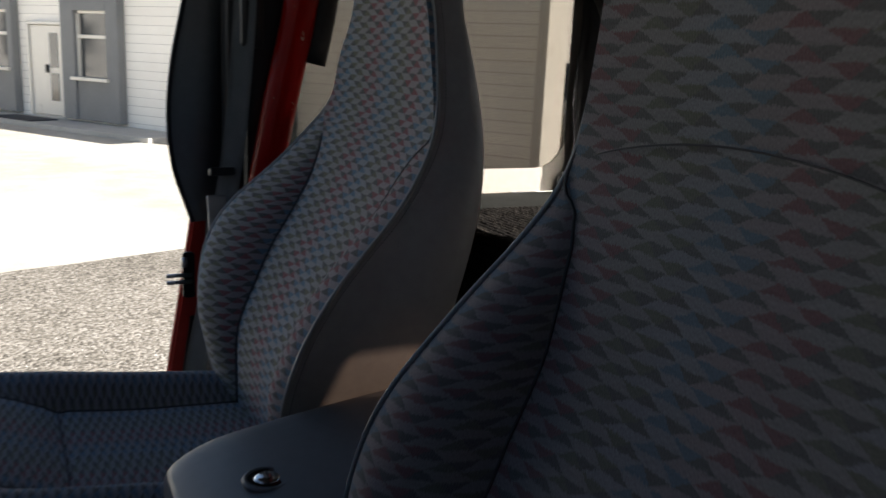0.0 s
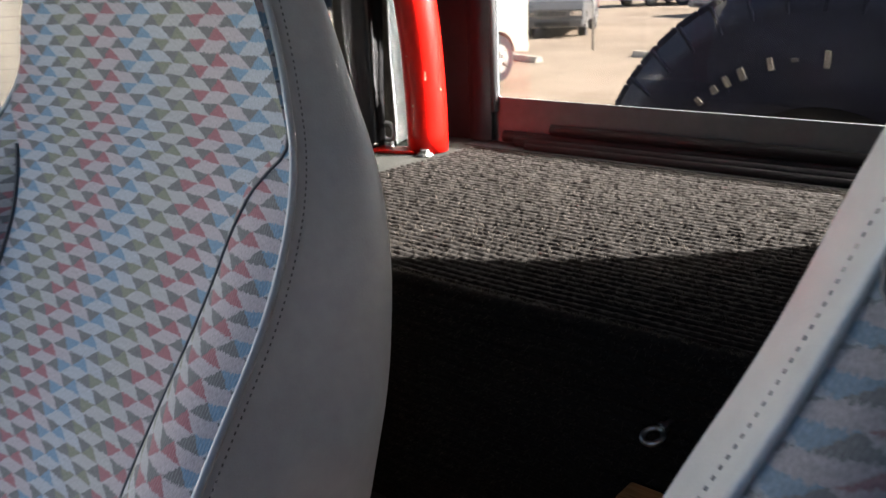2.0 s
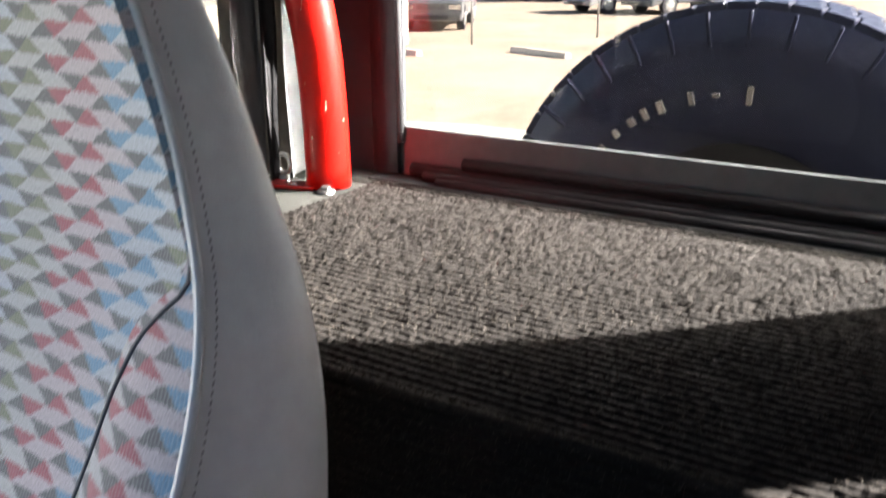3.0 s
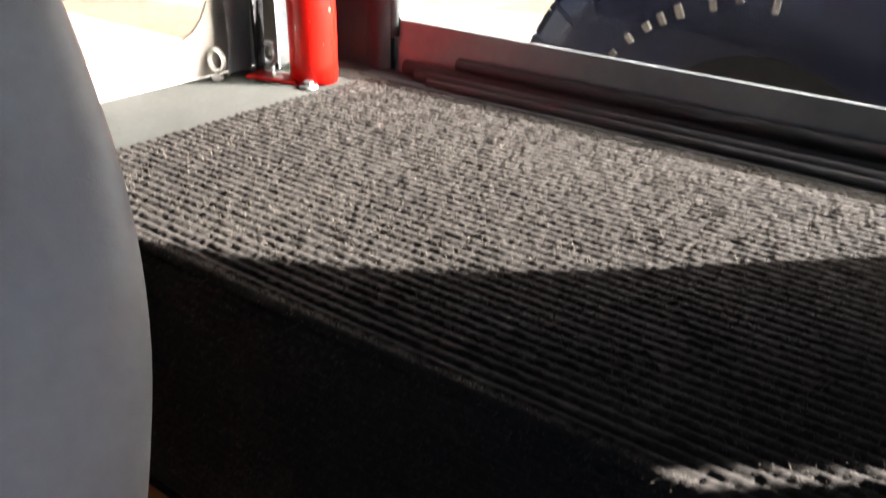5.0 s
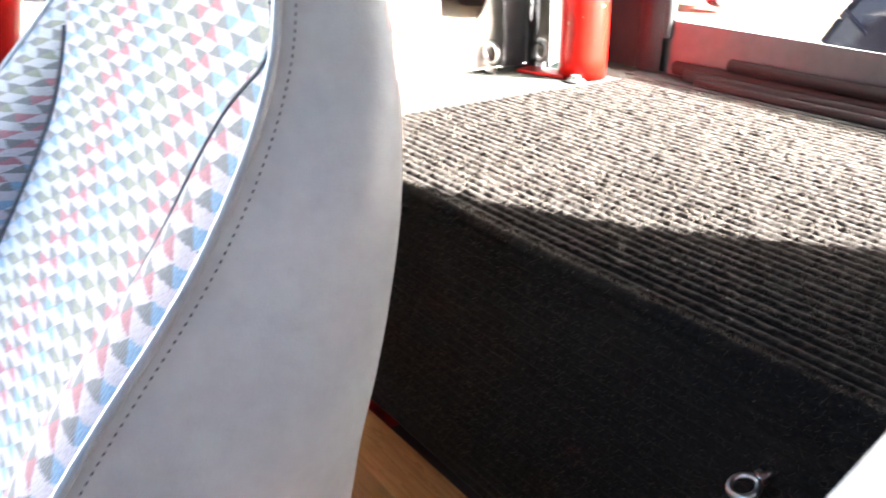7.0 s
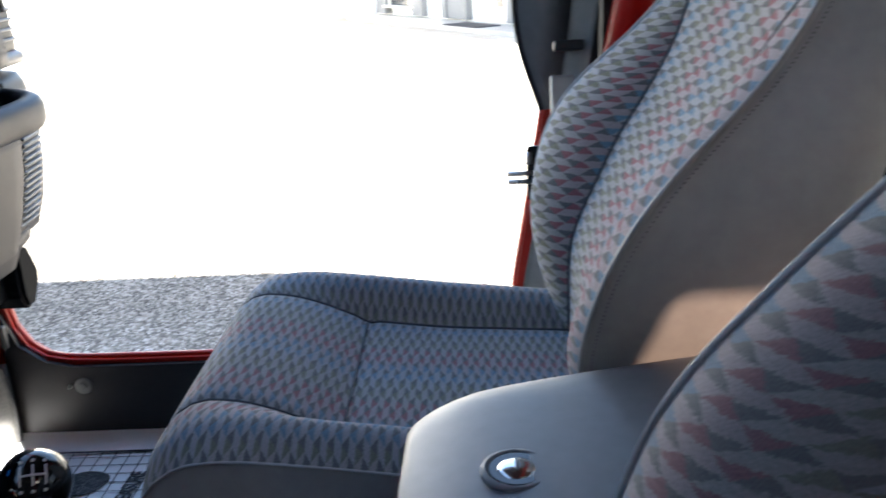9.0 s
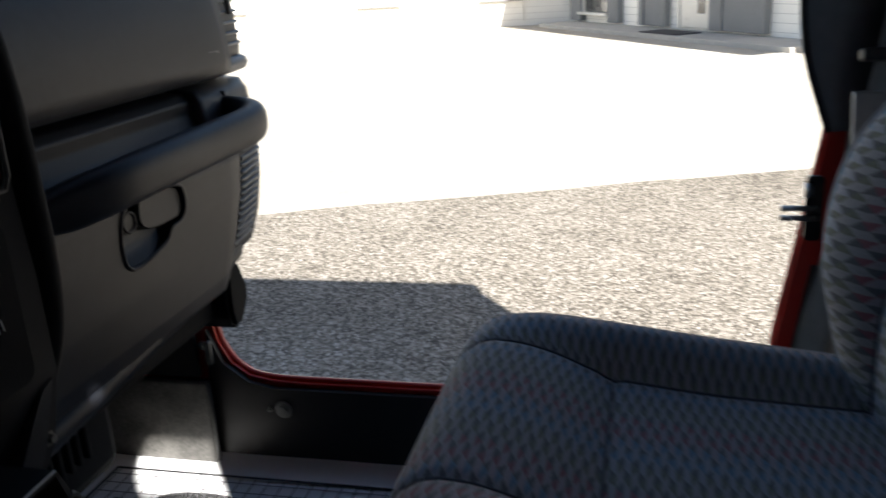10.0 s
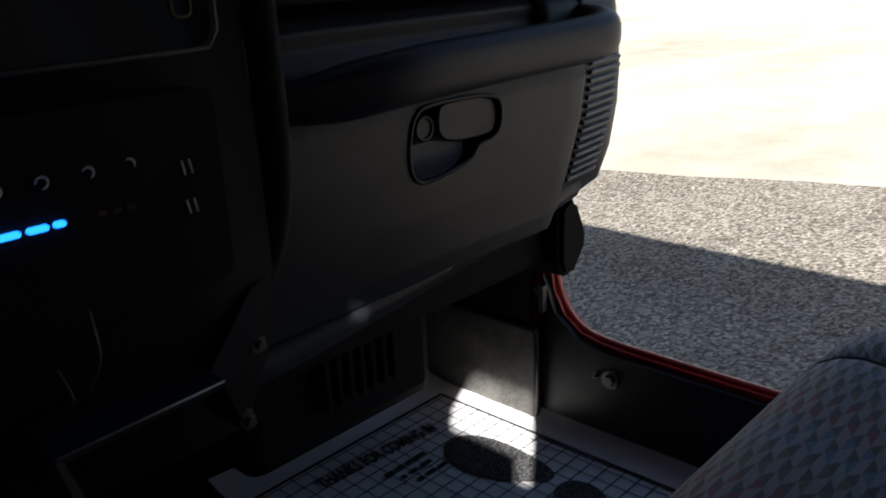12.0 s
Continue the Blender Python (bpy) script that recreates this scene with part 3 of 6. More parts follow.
    skirt = [[Vector((mirror * x, 0.436 + slide - 0.25 * max(0, abs(x) - 0.16) ** 1.4 - 0.004 * w, top(x, 0.42) - 0.118 + lift + (0.88 - top(x, 0.42) + 0.118) * w)) for x in np.linspace(-0.226, 0.226, 30)] for w in np.linspace(0, 1, 4)]
    part("skirt_front", sheet(skirt), VINYL, base)
    return seat


FLOOR = 0.70
passenger = bucket_seat("high-backed bucket seat in grey vinyl and patterned cloth", 1, 0, 0, 0)
passenger.location = (0.3606, 0, 0)
driver = bucket_seat("high-backed bucket seat in grey vinyl and patterned cloth beside the console", -1, -8.6, 0.002, -0.0332, -0.022)
driver.location = (-0.3593, 0, 0)

# ---- body of the vehicle ----
jeep = thing("vehicle_body", "red off-road vehicle body with its doors taken off", "car body", kind="structure")
boxed("floor_pan", (-0.80, -1.0, FLOOR - 0.03), (0.80, 1.28, FLOOR), DARK_METAL, jeep)
SILL = 0.842


def bolt(x, y, z, parent, r=0.011, way=(0, -90, 0)):
    bm = bmesh.new()
    bmesh.ops.create_cone(bm, cap_ends=True, segments=20, radius1=r * 1.35, radius2=r * 1.2, depth=0.003, matrix=Matrix.Translation((0, 0, 0.0015)))
    bmesh.ops.create_cone(bm, cap_ends=True, segments=6, radius1=r * 0.75, radius2=r * 0.7, depth=0.005, matrix=Matrix.Translation((0, 0, 0.0055)))
    bmesh.ops.transform(bm, matrix=pose(x, y, z, *way), verts=bm.verts)
    return part("bolt", bm, ZINC, parent, "zinc-plated hex bolt", False)


for s in (1, -1):
    o = [(1.35, 0.45), (1.35, 1.32), (0.898, 1.32), (0.896, 1.05), (0.888, 0.95), (0.880, 0.905), (0.862, 0.872), (0.835, 0.852), (0.80, 0.845), (0.74, SILL), (0.12, SILL), (0.085, 0.855), (0.070, 0.89), (0.065, 0.95), (0.045, 1.07), (0.018, 1.235), (-1.0, 1.235), (-1.0, 0.62), (-0.3, 0.5)]
    side = part("tub_side", prism(o, s * 0.778, s * 0.80), RED, jeep, "", False)
    rim = spline([(0.897, 1.30), (0.896, 1.05), (0.888, 0.95), (0.880, 0.905), (0.862, 0.872), (0.835, 0.852), (0.80, 0.845), (0.74, SILL + 0.001), (0.42, SILL), (0.12, SILL), (0.085, 0.855), (0.070, 0.89), (0.065, 0.95), (0.045, 1.07), (0.02, 1.225)], 90)
    part("door_opening_lip", tube([(s * 0.789, a, b) for a, b in rim], 0.006, 8), RED, jeep, "glossy red rolled edge of the door opening")
    bm = prism([(0.91, FLOOR), (0.893, 0.93), (0.872, 0.875), (0.833, 0.845), (0.79, 0.835), (0.062, 0.835), (0.030, 1.05), (0.0, 1.05), (0.0, FLOOR)], s * 0.768, s * 0.777)
    part("inner_sill", bm, DARK_METAL, jeep, "dark maroon painted inner sill", False)
    part("tub_rail", prism([(-0.13, 1.236), (-1.0, 1.236), (-1.0, 1.248), (-0.13, 1.248)], s * 0.60, s * 0.80), RAIL_STEEL, jeep, "bare grey steel rail", False)
    part("rear_jamb", prism([(0.02, FLOOR), (-0.02, FLOOR), (-0.05, 1.235), (0.0, 1.235)], s * 0.66, s * 0.777), BLACK_PLASTIC, jeep, "", False)
boxed("firewall", (-0.80, 1.28, FLOOR), (0.80, 1.30, 1.40), DARK_METAL, jeep)
boxed("cowl", (-0.80, 1.02, 1.40), (0.80, 1.35, 1.43), RED, jeep)
boxed("kick_panel", (0.752, 0.895, FLOOR), (0.767, 1.279, 0.848), KICK_STEEL, jeep, 0.004, "scuffed grey steel kick panel")
part("kick_panel_edge", tube([(0.755, 0.895, 0.71), (0.755, 0.893, 0.78), (0.755, 0.895, 0.845)], 0.003, 6), GREY_METAL, jeep)
boxed("cowl_side", (0.757, 0.908, 0.852), (0.768, 1.279, 1.12), STACK_BLACK, jeep)
boxed("tailgate", (-0.77, -1.03, 0.62), (0.77, -1.005, 1.235), DARK_METAL, jeep)
bolt(0.7675, 0.778, 0.801, jeep)
bolt(0.7675, 0.800, 0.801, jeep, 0.003)
bolt(0.7675, 0.900, 0.905, jeep, 0.006)
part("door_hinge_plate", prism(rounded((0.884, 0.875), (0.893, 0.915), 0.004, 3), 0.757, 0.766), GREY_METAL, jeep, "", False)
for s in (1, -1):
    part("windscreen_post", tube([(s * 0.76, 1.03, 1.42), (s * 0.72, 0.74, 1.94)], 0.03, 10), RED, jeep)
# unseen pane, its tint added to cut the light from the front
screen = Nodes("light_dimming_windscreen")
shade = screen.add("ShaderNodeBsdfTransparent")
shade.inputs[0].default_value = (0.52, 0.54, 0.54, 1)
screen.link(shade.outputs[0], screen.t.nodes["Material Output"].inputs[0])
part("windscreen", prism([(-0.76, 1.43), (0.76, 1.43), (0.72, 1.93), (-0.72, 1.93)], 0.0, 0.004, "y"), screen.m, jeep, "unseen windscreen pane added to dim the front light", False).matrix_world = Matrix.Translation((0, 1.03, 1.43)) @ Matrix(((1, 0, 0, 0), (0, 1, -0.58, 0), (0, 0, 1, 0), (0, 0, 0, 1))) @ Matrix.Translation((0, 0, -1.43))
# latch pin of the taken-off door
striker = thing("door_striker", "steel door striker on the red door post", "latch", (0.735, 0.035, 1.132))
part("striker_plate", prism(rounded((-0.006, -0.035), (0.014, 0.045), 0.005, 3), -0.004, 0.002, "x"), DARK_METAL, striker, "", False)
for dz in (-0.006, 0.006):
    part("pin", tube([(-0.006, 0.0, dz), (-0.006, 0.042, dz)], 0.0036, 8), STEEL, striker)
part("washer", tube([(-0.005, 0.008, 0.028), (-0.005, 0.016, 0.028)], 0.009, 10), STEEL, striker)

# ---- soft top ----
soft_top = thing("soft_top", "black vinyl soft top with clear plastic windows", "vehicle roof", kind="structure")
boxed("roof_panel", (-0.76, -1.0, 1.93), (0.76, 0.72, 1.945), BLACK_VINYL, soft_top)
outer = rounded((-0.985, 1.25), (0.0, 1.93), 0.002)
part("quarter_panel", frame_plate(outer, rounded((-0.762, 1.300), (-0.10, 1.86), 0.07), 0.795, 0.799), WHITE_PANEL, soft_top, "cream vinyl quarter panel round a clear window", False)
pane = part("quarter_window", prism(rounded((-0.766, 1.296), (-0.096, 1.864), 0.07), 0.7962, 0.7978), CLEAR, soft_top, "clear plastic window", False)
# unseen left panel, its opening cut to shape the sun patches inside
left_in = [q if p[0] < -0.95 and p[1] > 1.84 else p for p, q in zip(rounded((-0.969, 1.300), (-0.723, 1.866), 0.012), rounded((-0.969, 1.300), (-0.723, 1.866), 0.085))]
part("quarter_panel", frame_plate(rounded((-0.995, 1.25), (-0.345, 1.93), 0.002), left_in, -0.799, -0.795), WHITE_PANEL, soft_top, "cream vinyl quarter panel round a clear window", False)
# added pane over part of the opening, dimming the sun that enters there
part("quarter_window", prism(rounded((-0.88, 1.296), (-0.719, 1.870), 0.012), -0.7978, -0.7962), TINT.m, soft_top, "unseen plastic pane added to dim part of the sun", False)
rear_out, rear_in = rounded((-0.76, 1.235), (0.76, 1.93), 0.002), rounded((-0.33, 1.324), (0.620, 1.83), 0.006)
# left edge bowed to cast the curved shadow edge on the carpet
bowed = spline([(-0.20, 1.83, 0), (-0.30, 1.816, 0), (-0.365, 1.778, 0), (-0.400, 1.71, 0), (-0.396, 1.63, 0), (-0.372, 1.53, 0), (-0.340, 1.43, 0), (-0.31, 1.324, 0)], 12)
rear_in[6:18] = [(p[0], p[1]) for p in bowed]
part("rear_panel", frame_plate(rear_out, rear_in, -0.962, -0.957, "y"), SLATE, soft_top, "slate grey vinyl border of the rear window", False)
pane = part("rear_window", prism(rounded((-0.412, 1.320), (0.624, 1.834), 0.006), -0.9605, -0.9588, "y"), SMOKED, soft_top, "clear flexible plastic window", False)
pane.visible_shadow = False
# black edging, zip and sill of the rear window
part("window_binding", tube([(0.628, -0.953, 1.30), (0.630, -0.953, 1.6), (0.628, -0.953, 1.9)], 0.009, 8), BLACK_VINYL, soft_top)
for k, (y, z, r) in enumerate(((-0.947, 1.262, 0.010), (-0.934, 1.257, 0.008), (-0.921, 1.253, 0.007), (-0.950, 1.279, 0.009))):
    part("sill_rail", tube([(-0.6, y, z), (0.0, y, z + 0.001), (0.60 - 0.03 * k, y, z)], r, 8), STACK_BLACK, soft_top, "ribbed black rubber sill rail")
boxed("sill_bed", (-0.66, -0.956, 1.236), (0.66, -0.908, 1.250), STACK_BLACK, soft_top)


def hanging(points, half, label, material, bend=0.012, seed=0):
    """A hanging strip of vinyl, slightly folded, with thickness."""
    rows = []
    for k, (x, y, z) in enumerate(points):
        row = []
        for w in np.linspace(-1, 1, 9):
            row.append((x - bend * abs(w) ** 1.5 + 0.006 * noise.noise((w * 2, z * 6, seed)), y + half[k] * w, z))
        rows.append(row)
    bm = sheet(rows)
    bmesh.ops.solidify(bm, geom=bm.faces[:], thickness=0.003)
    return part("curtain_strip", bm, material, soft_top, label)


zz = np.linspace(1.252, 1.925, 16)
hanging([(0.782, -0.790 - 0.004 * math.sin(z * 20), z) for z in zz], [0.024 + 0.004 * math.sin(z * 23) for z in zz], "slate grey vinyl edge strip", GREY_VINYL, 0.008, 1)
hanging([(0.772, -0.818 - 0.01 * (z - 1.25), z) for z in zz], [0.012 + 0.006 * math.sin(z * 9) for z in zz], "black zip strip", BLACK_VINYL, 0.012, 2)
hanging([(0.776, -0.842 - 0.035 * (z - 1.25), z) for z in zz[:8]], [0.022 - 0.05 * (z - 1.25) for z in zz[:8]], "cream vinyl fold", WHITE_PANEL, 0.006, 3)
hanging([(0.768, -0.885, z) for z in zz], [0.046 for z in zz], "slate grey vinyl corner curtain", GREY_VINYL, 0.02, 4)
rows = [[(0.775 - 0.15 * w, -0.925 - 0.028 * w + 0.004 * noise.noise((w * 4, z * 5, 1)), z) for w in np.linspace(0, 1, 10)] for z in zz]
part("corner_panel", sheet(rows), STACK_BLACK, soft_top, "dark maroon-black vinyl corner panel")
rows = [[(0.672 - 0.046 * w, -0.944 + 0.010 * math.sin(math.pi * w), z) for w in np.linspace(0, 1, 8)] for z in zz]
part("zip_flap", sheet(rows), STACK_BLACK, soft_top, "black zip flap")
# driver's side: unseen sheets added to block light, gaps shaping the sun patches
for y0, y1, foot, high in ((-0.723, -0.348, 0.84, 1.925), (-0.348, -0.315, 0.84, 1.766), (-0.315, -0.285, 0.84, 1.752), (-0.285, -0.165, 0.84, 1.784), (-0.165, -0.125, 0.84, 1.866), (-0.125, -0.092, 0.84, 1.762), (-0.125, -0.092, 1.781, 1.93), (-0.092, 0.88, 0.84, 1.935)):
    rows = [[(-0.806, y, z) for y in np.linspace(y0, y1, 8)] for z in np.linspace(foot, high, 12)]
    part("light_blocker", sheet(rows), BLACK_VINYL, soft_top)
# the left skirt's unseen lower edge is set to trim the sun gap
for s in (1, -1):
    boxed("roof_skirt", (min(s * 0.757, s * 0.815), -1.0, 1.885 if s > 0 else 1.894), (max(s * 0.757, s * 0.815), 0.72, 1.944), BLACK_VINYL, soft_top, 0.006)
# door surround behind the front door opening
surround = thing("door_surround", "dark grey vinyl door surround hanging behind the door opening", "door surround")
pts = [(0.022, 1.224), (0.035, 1.262), (0.050, 1.31), (0.058, 1.365), (0.058, 1.43), (0.048, 1.51), (0.034, 1.575), (0.018, 1.66), (0.0, 1.93), (-0.06, 1.93), (-0.055, 1.6), (-0.045, 1.45), (-0.03, 1.30), (-0.005, 1.226)]
bm = prism(pts, 0.752, 0.768)
bmesh.ops.bevel(bm, geom=[e for e in bm.edges if abs(e.verts[0].co.x - e.verts[1].co.x) < 1e-4], offset=0.006, segments=2, affect="EDGES")
part("vinyl_skin", bm, GREY_VINYL, surround)
part("edge_cord", tube(spline([(0.760, a + 0.003, b) for a, b in pts[:9]], 40), 0.0042, 6), BLACK_VINYL, surround)
boxed("back_strip", (0.70, -0.105, 1.25), (0.752, -0.022, 1.93), BLACK_VINYL, surround, 0.01)
boxed("belt_tower", (0.672, -0.115, 1.249), (0.699, -0.045, 1.62), BLACK_PLASTIC, surround, 0.012)
# seat belt
belt = thing("seat_belt", "grey seat belt webbing hanging with its latch plate", "seat belt")
rows = [[(0.660 + 0.014 * w, y + 0.005 + 0.015 * w, z) for w in np.linspace(-1, 1, 5)] for y, z in spline([(-0.052, 1.90), (-0.048, 1.62), (-0.036, 1.45), (-0.022, 1.33), (-0.008, 1.25), (0.010, 1.14), (0.035, 1.02), (0.05, 0.93)], 40)]
bm = sheet(rows)
bmesh.ops.solidify(bm, geom=bm.faces[:], thickness=0.0015)
part("webbing", bm, BELT, belt)
boxed("latch_plate", (-0.016, -0.006, -0.05), (0.016, 0.0, 0.012), GALV, belt, 0.003, "steel latch plate", pose(0.656, 0.006, 1.275, 14, 0, 90))
boxed("latch_grip", (-0.020, -0.012, 0.0), (0.020, 0.008, 0.013), BLACK_PLASTIC, belt, 0.003, "black plastic grip", pose(0.656, -0.002, 1.318, 14, 0, 90))
boxed("latch_hole", (-0.006, -0.0075, -0.004), (0.006, -0.0055, 0.004), BLACK_PLASTIC, belt, 0.0015, "", pose(0.656, 0.008, 1.268, 14, 0, 90))
boxed("shoulder_guide", (0.655, -0.072, 1.52), (0.672, -0.034, 1.60), BLACK_PLASTIC, belt, 0.008, "black plastic shoulder guide")

# ---- roll bar ----
roll_bar = thing("roll_bar", "red painted steel roll bar with chipped paint", "roll bar")
LEG = {1: [(0.708, -0.835, 1.57), (0.715, -0.80, 1.66), (0.70, -0.68, 1.76), (0.66, -0.50, 1.82), (0.64, -0.12, 1.86)], -1: [(0.705, -0.84, 1.57), (0.712, -0.835, 1.70), (0.70, -0.77, 1.83), (0.67, -0.60, 1.875), (0.64, -0.12, 1.885)]}
for s in (1, -1):
    part("rear_leg", tube(spline([(s * 0.677, -0.84, 1.249), (s * 0.679, -0.84, 1.35), (s * 0.688, -0.84, 1.46)] + [(s * a, b, c) for a, b, c in LEG[s]], 40), 0.033, 20), CHIPPED, roll_bar)
    part("padding_sleeve", tube(spline([(s * 0.703, -0.838, 1.525)] + [(s * a, b, c) for a, b, c in LEG[s][:4]], 20), 0.042 if s > 0 else 0.036, 16), BLACK_VINYL, roll_bar, "black vinyl padding sleeve")
    lean = [(0.660, -0.064, 1.249), (0.654, -0.094, 1.42), (0.645, -0.129, 1.60), (0.61, -0.15, 1.86)] if s > 0 else [(0.660, 0.03, 1.249), (0.654, 0.035, 1.42), (0.645, 0.03, 1.60), (0.62, -0.05, 1.80), (0.60, -0.13, 1.87)]
    part("main_hoop", tube(spline([(s * a, b, c) for a, b, c in lean], 24), 0.0275, 20), CHIPPED, roll_bar)
    if s < 0:
        continue
    part("hoop_padding", tube(spline([(s * 0.652, -0.150, 1.50), (s * 0.645, -0.168, 1.60), (s * 0.61, -0.19, 1.86)], 14), 0.022, 10), BLACK_VINYL, roll_bar, "black padding tied behind the hoop")
    bm = bmesh.new()
    box(bm, (-0.020, -0.020, 0), (0.060, 0.018, 0.005), 0.002)
    bmesh.ops.transform(bm, matrix=pose(s * 0.70, -0.815, 1.2485, 0, 0, 15 * s), verts=bm.verts)
    part("foot_plate", bm, CHIPPED, roll_bar, "", False)
part("cross_bar", tube([(-0.62, -0.13, 1.86), (0.62, -0.13, 1.86)], 0.033, 16), CHIPPED, roll_bar)
bolt(0.655, -0.806, 1.250, roll_bar, 0.010, (0, 0, 0))


# ---- eye bolts ----
def eye_bolt(at, turn, r=0.0155, wire=0.0036, reach=0.036, label="bright zinc eye bolt"):
    ob = thing("eye_bolt", label, "eye bolt", group="eye bolts")
    part("eye", tube([(r * math.cos(a), 0, r * math.sin(a) + reach) for a in (2 * math.pi * k / 24 for k in range(24))], wire, 8, True), STEEL, ob)
    part("shank", tube([(0, 0, -0.006), (0, 0, reach - r)], wire, 8), STEEL, ob)
    bm = bmesh.new()
    bmesh.ops.create_cone(bm, cap_ends=True, segments=6, radius1=0.55 * r + 0.0004, radius2=0.55 * r + 0.0004, depth=0.4 * r, matrix=Matrix.Translation((0, 0, 0.004)))
    part("nut", bm, STEEL, ob, "", False)
    ob.matrix_world = pose(*at, *turn)
    return ob


eye_bolt((0.775, -0.752, 1.2485), (0, 0, 2), 0.0145, 0.0036, 0.027, label="bright zinc eye bolt on the steel rail")
eye_bolt((0.754, -0.828, 1.2515), (0, 0, -4), 0.0145, 0.0036, 0.024, label="bright zinc eye bolt on the red foot plate")
eye_bolt((0.022, -0.3690, 1.179), (-112, 0, -20), 0.0085, 0.0025, 0.016, label="bright zinc eye bolt in the carpeted box front")

# ---- cargo box ----
cargo = thing("cargo_box", "plywood cargo box covered in dark ribbed carpet", "storage box")
PITCH = 0.0114
prof = []
for k in range(int(0.525 / PITCH)):
    y = -0.905 + k * PITCH
    prof += [((y, 1.2470), 0.5), ((y + PITCH * 0.14, 1.2485), 1), ((y + PITCH * 0.3, 1.2498), 1), ((y + PITCH * 0.5, 1.2506), 1), ((y + PITCH * 0.7, 1.2498), 1), ((y + PITCH * 0.86, 1.2485), 1)]
yf = -0.905 + int(0.525 / PITCH) * PITCH
for a in (15, 40, 65, 85):
    prof.append(((yf + 0.010 * math.sin(radians(a)), 1.2405 + 0.010 * math.cos(radians(a))), 1))
for k in range(int(0.27 / PITCH)):
    z = 1.238 - k * PITCH
    prof += [((yf + 0.0062, z), 0.5), ((yf + 0.0082, z - PITCH * 0.14), 1), ((yf + 0.0096, z - PITCH * 0.3), 1), ((yf + 0.0105, z - PITCH * 0.5), 1), ((yf + 0.0096, z - PITCH * 0.7), 1), ((yf + 0.0082, z - PITCH * 0.86), 1)]
xs = np.linspace(-0.632, 0.632, 640)
rows = []
for (y, z), w in prof:
    row = []
    for x in xs:
        wav = 0.0012 * noise.noise((x * 7, y * 5, z * 5))
        fuzz = (0.0015 * noise.noise((x * 240, y * 240, z * 240)) + 0.0010 * noise.noise((x * 60, y * 60, z * 60))) * w
        row.append((x, y + wav + fuzz, z + wav + fuzz + 0.003 * noise.noise((x * 2.2, y * 3, 4))))
    rows.append(row)
part("carpet_cover", sheet(rows), CARPET, cargo, "dark ribbed carpet flecked with pale yarn")
boxed("box_core", (-0.62, -0.90, 0.97), (0.62, yf - 0.006, 1.240), BLACK_PLASTIC, cargo)
bm = bmesh.new()
rng = random.Random(4)
for _ in range(20000):
    x, front = rng.uniform(-0.25, 0.62), rng.random() < 0.45
    y = -0.9 + 0.53 * rng.random() ** 0.7
    p = Vector((x, yf + 0.010, rng.uniform(1.0, 1.25))) if front else Vector((x, y, 1.2505))
    out = Vector((0, 1, 0)) if front else Vector((0, 0, 1))
    if 1.235 < p.z and abs(y - yf) < 0.03:
        p = Vector((x, yf + 0.004, 1.249))
    d = Vector((rng.uniform(-1, 1), rng.uniform(-1, 1), rng.uniform(-1, 1))).normalized() * rng.uniform(0.002, 0.0055) * (2.2 if rng.random() < 0.03 else 1)
    mid = p + d * 0.5 + out * rng.uniform(0.0006, 0.003)
    q = p + d + out * 0.0008
    t = d.cross(out).normalized() * 0.00022
    v = [bm.verts.new(c) for c in (p - t, p + t, mid + t, mid - t, q)]
    bm.faces.new(v[:4])
    bm.faces.new((v[3], v[2], v[4]))
FIBRE = shades("loose_yarn", (0.022, 0.0185, 0.015), (0.062, 0.052, 0.042), 300, 0.9, 0.1)
tagged(part("carpet_fluff", bm, FIBRE, cargo, "pale loose yarn ends", False), kind="stuff")
boxed("base_plank", (-0.60, -0.372, 0.925), (0.60, -0.315, 0.964), WOOD, cargo, 0.003, "raw pine plank along the foot of the box")
boxed("front_stud", (-0.60, -0.366, 0.72), (0.60, -0.335, 0.924), WOOD, cargo, 0.003, "raw pine board")
boxed("stake", (0.012, -0.350, 0.965), (0.042, -0.322, 1.130), WOOD, cargo, 0.003, "pale split pine stake", pose(0.0, 0, 0, 0, 0, 0))

# ---- dashboard ----
dash = thing("dashboard", "dark grey moulded plastic dashboard with a grab handle and glove box", "dashboard", kind="structure")


def sweep_back(x):
    """How far the dash falls away towards its outer end."""
    return 0.36 * max(0, x - 0.57) ** 1.5


def dash_part(name, profile, x0, x1, material, n=24, parent=None, label="", crown=0.0, cap=True):
    """A moulding: one (y, z) profile carried along x."""
    rows = []
    for x in np.linspace(x0, x1, n):
        w = (x - x0) / (x1 - x0) * 2 - 1
        rows.append([(x, y + sweep_back(x) + crown * w * w, z) for y, z in profile])
    bm = sheet(rows)
    if cap:
        bm.verts.ensure_lookup_table()
        m = len(profile)
        for start in (0, (n - 1) * m):
            bm.faces.new([bm.verts[start + k] for k in range(m)])
    bmesh.ops.recalc_face_normals(bm, faces=bm.faces)
    return part(name, bm, material, parent or dash, label)


pad = [(1.05, 1.500), (0.90, 1.502), (0.80, 1.492), (0.745, 1.472), (0.722, 1.448), (0.711, 1.42), (0.705, 1.385), (0.702, 1.352), (0.704, 1.340), (0.712, 1.333), (0.76, 1.332), (1.05, 1.332)]
top_pad = dash_part("top_pad", pad, 0.160, 0.602, DARK_PLASTIC, label="dark grey padded dash top")
dash_part("driver_pad", pad, -0.74, 0.159, DARK_PLASTIC)


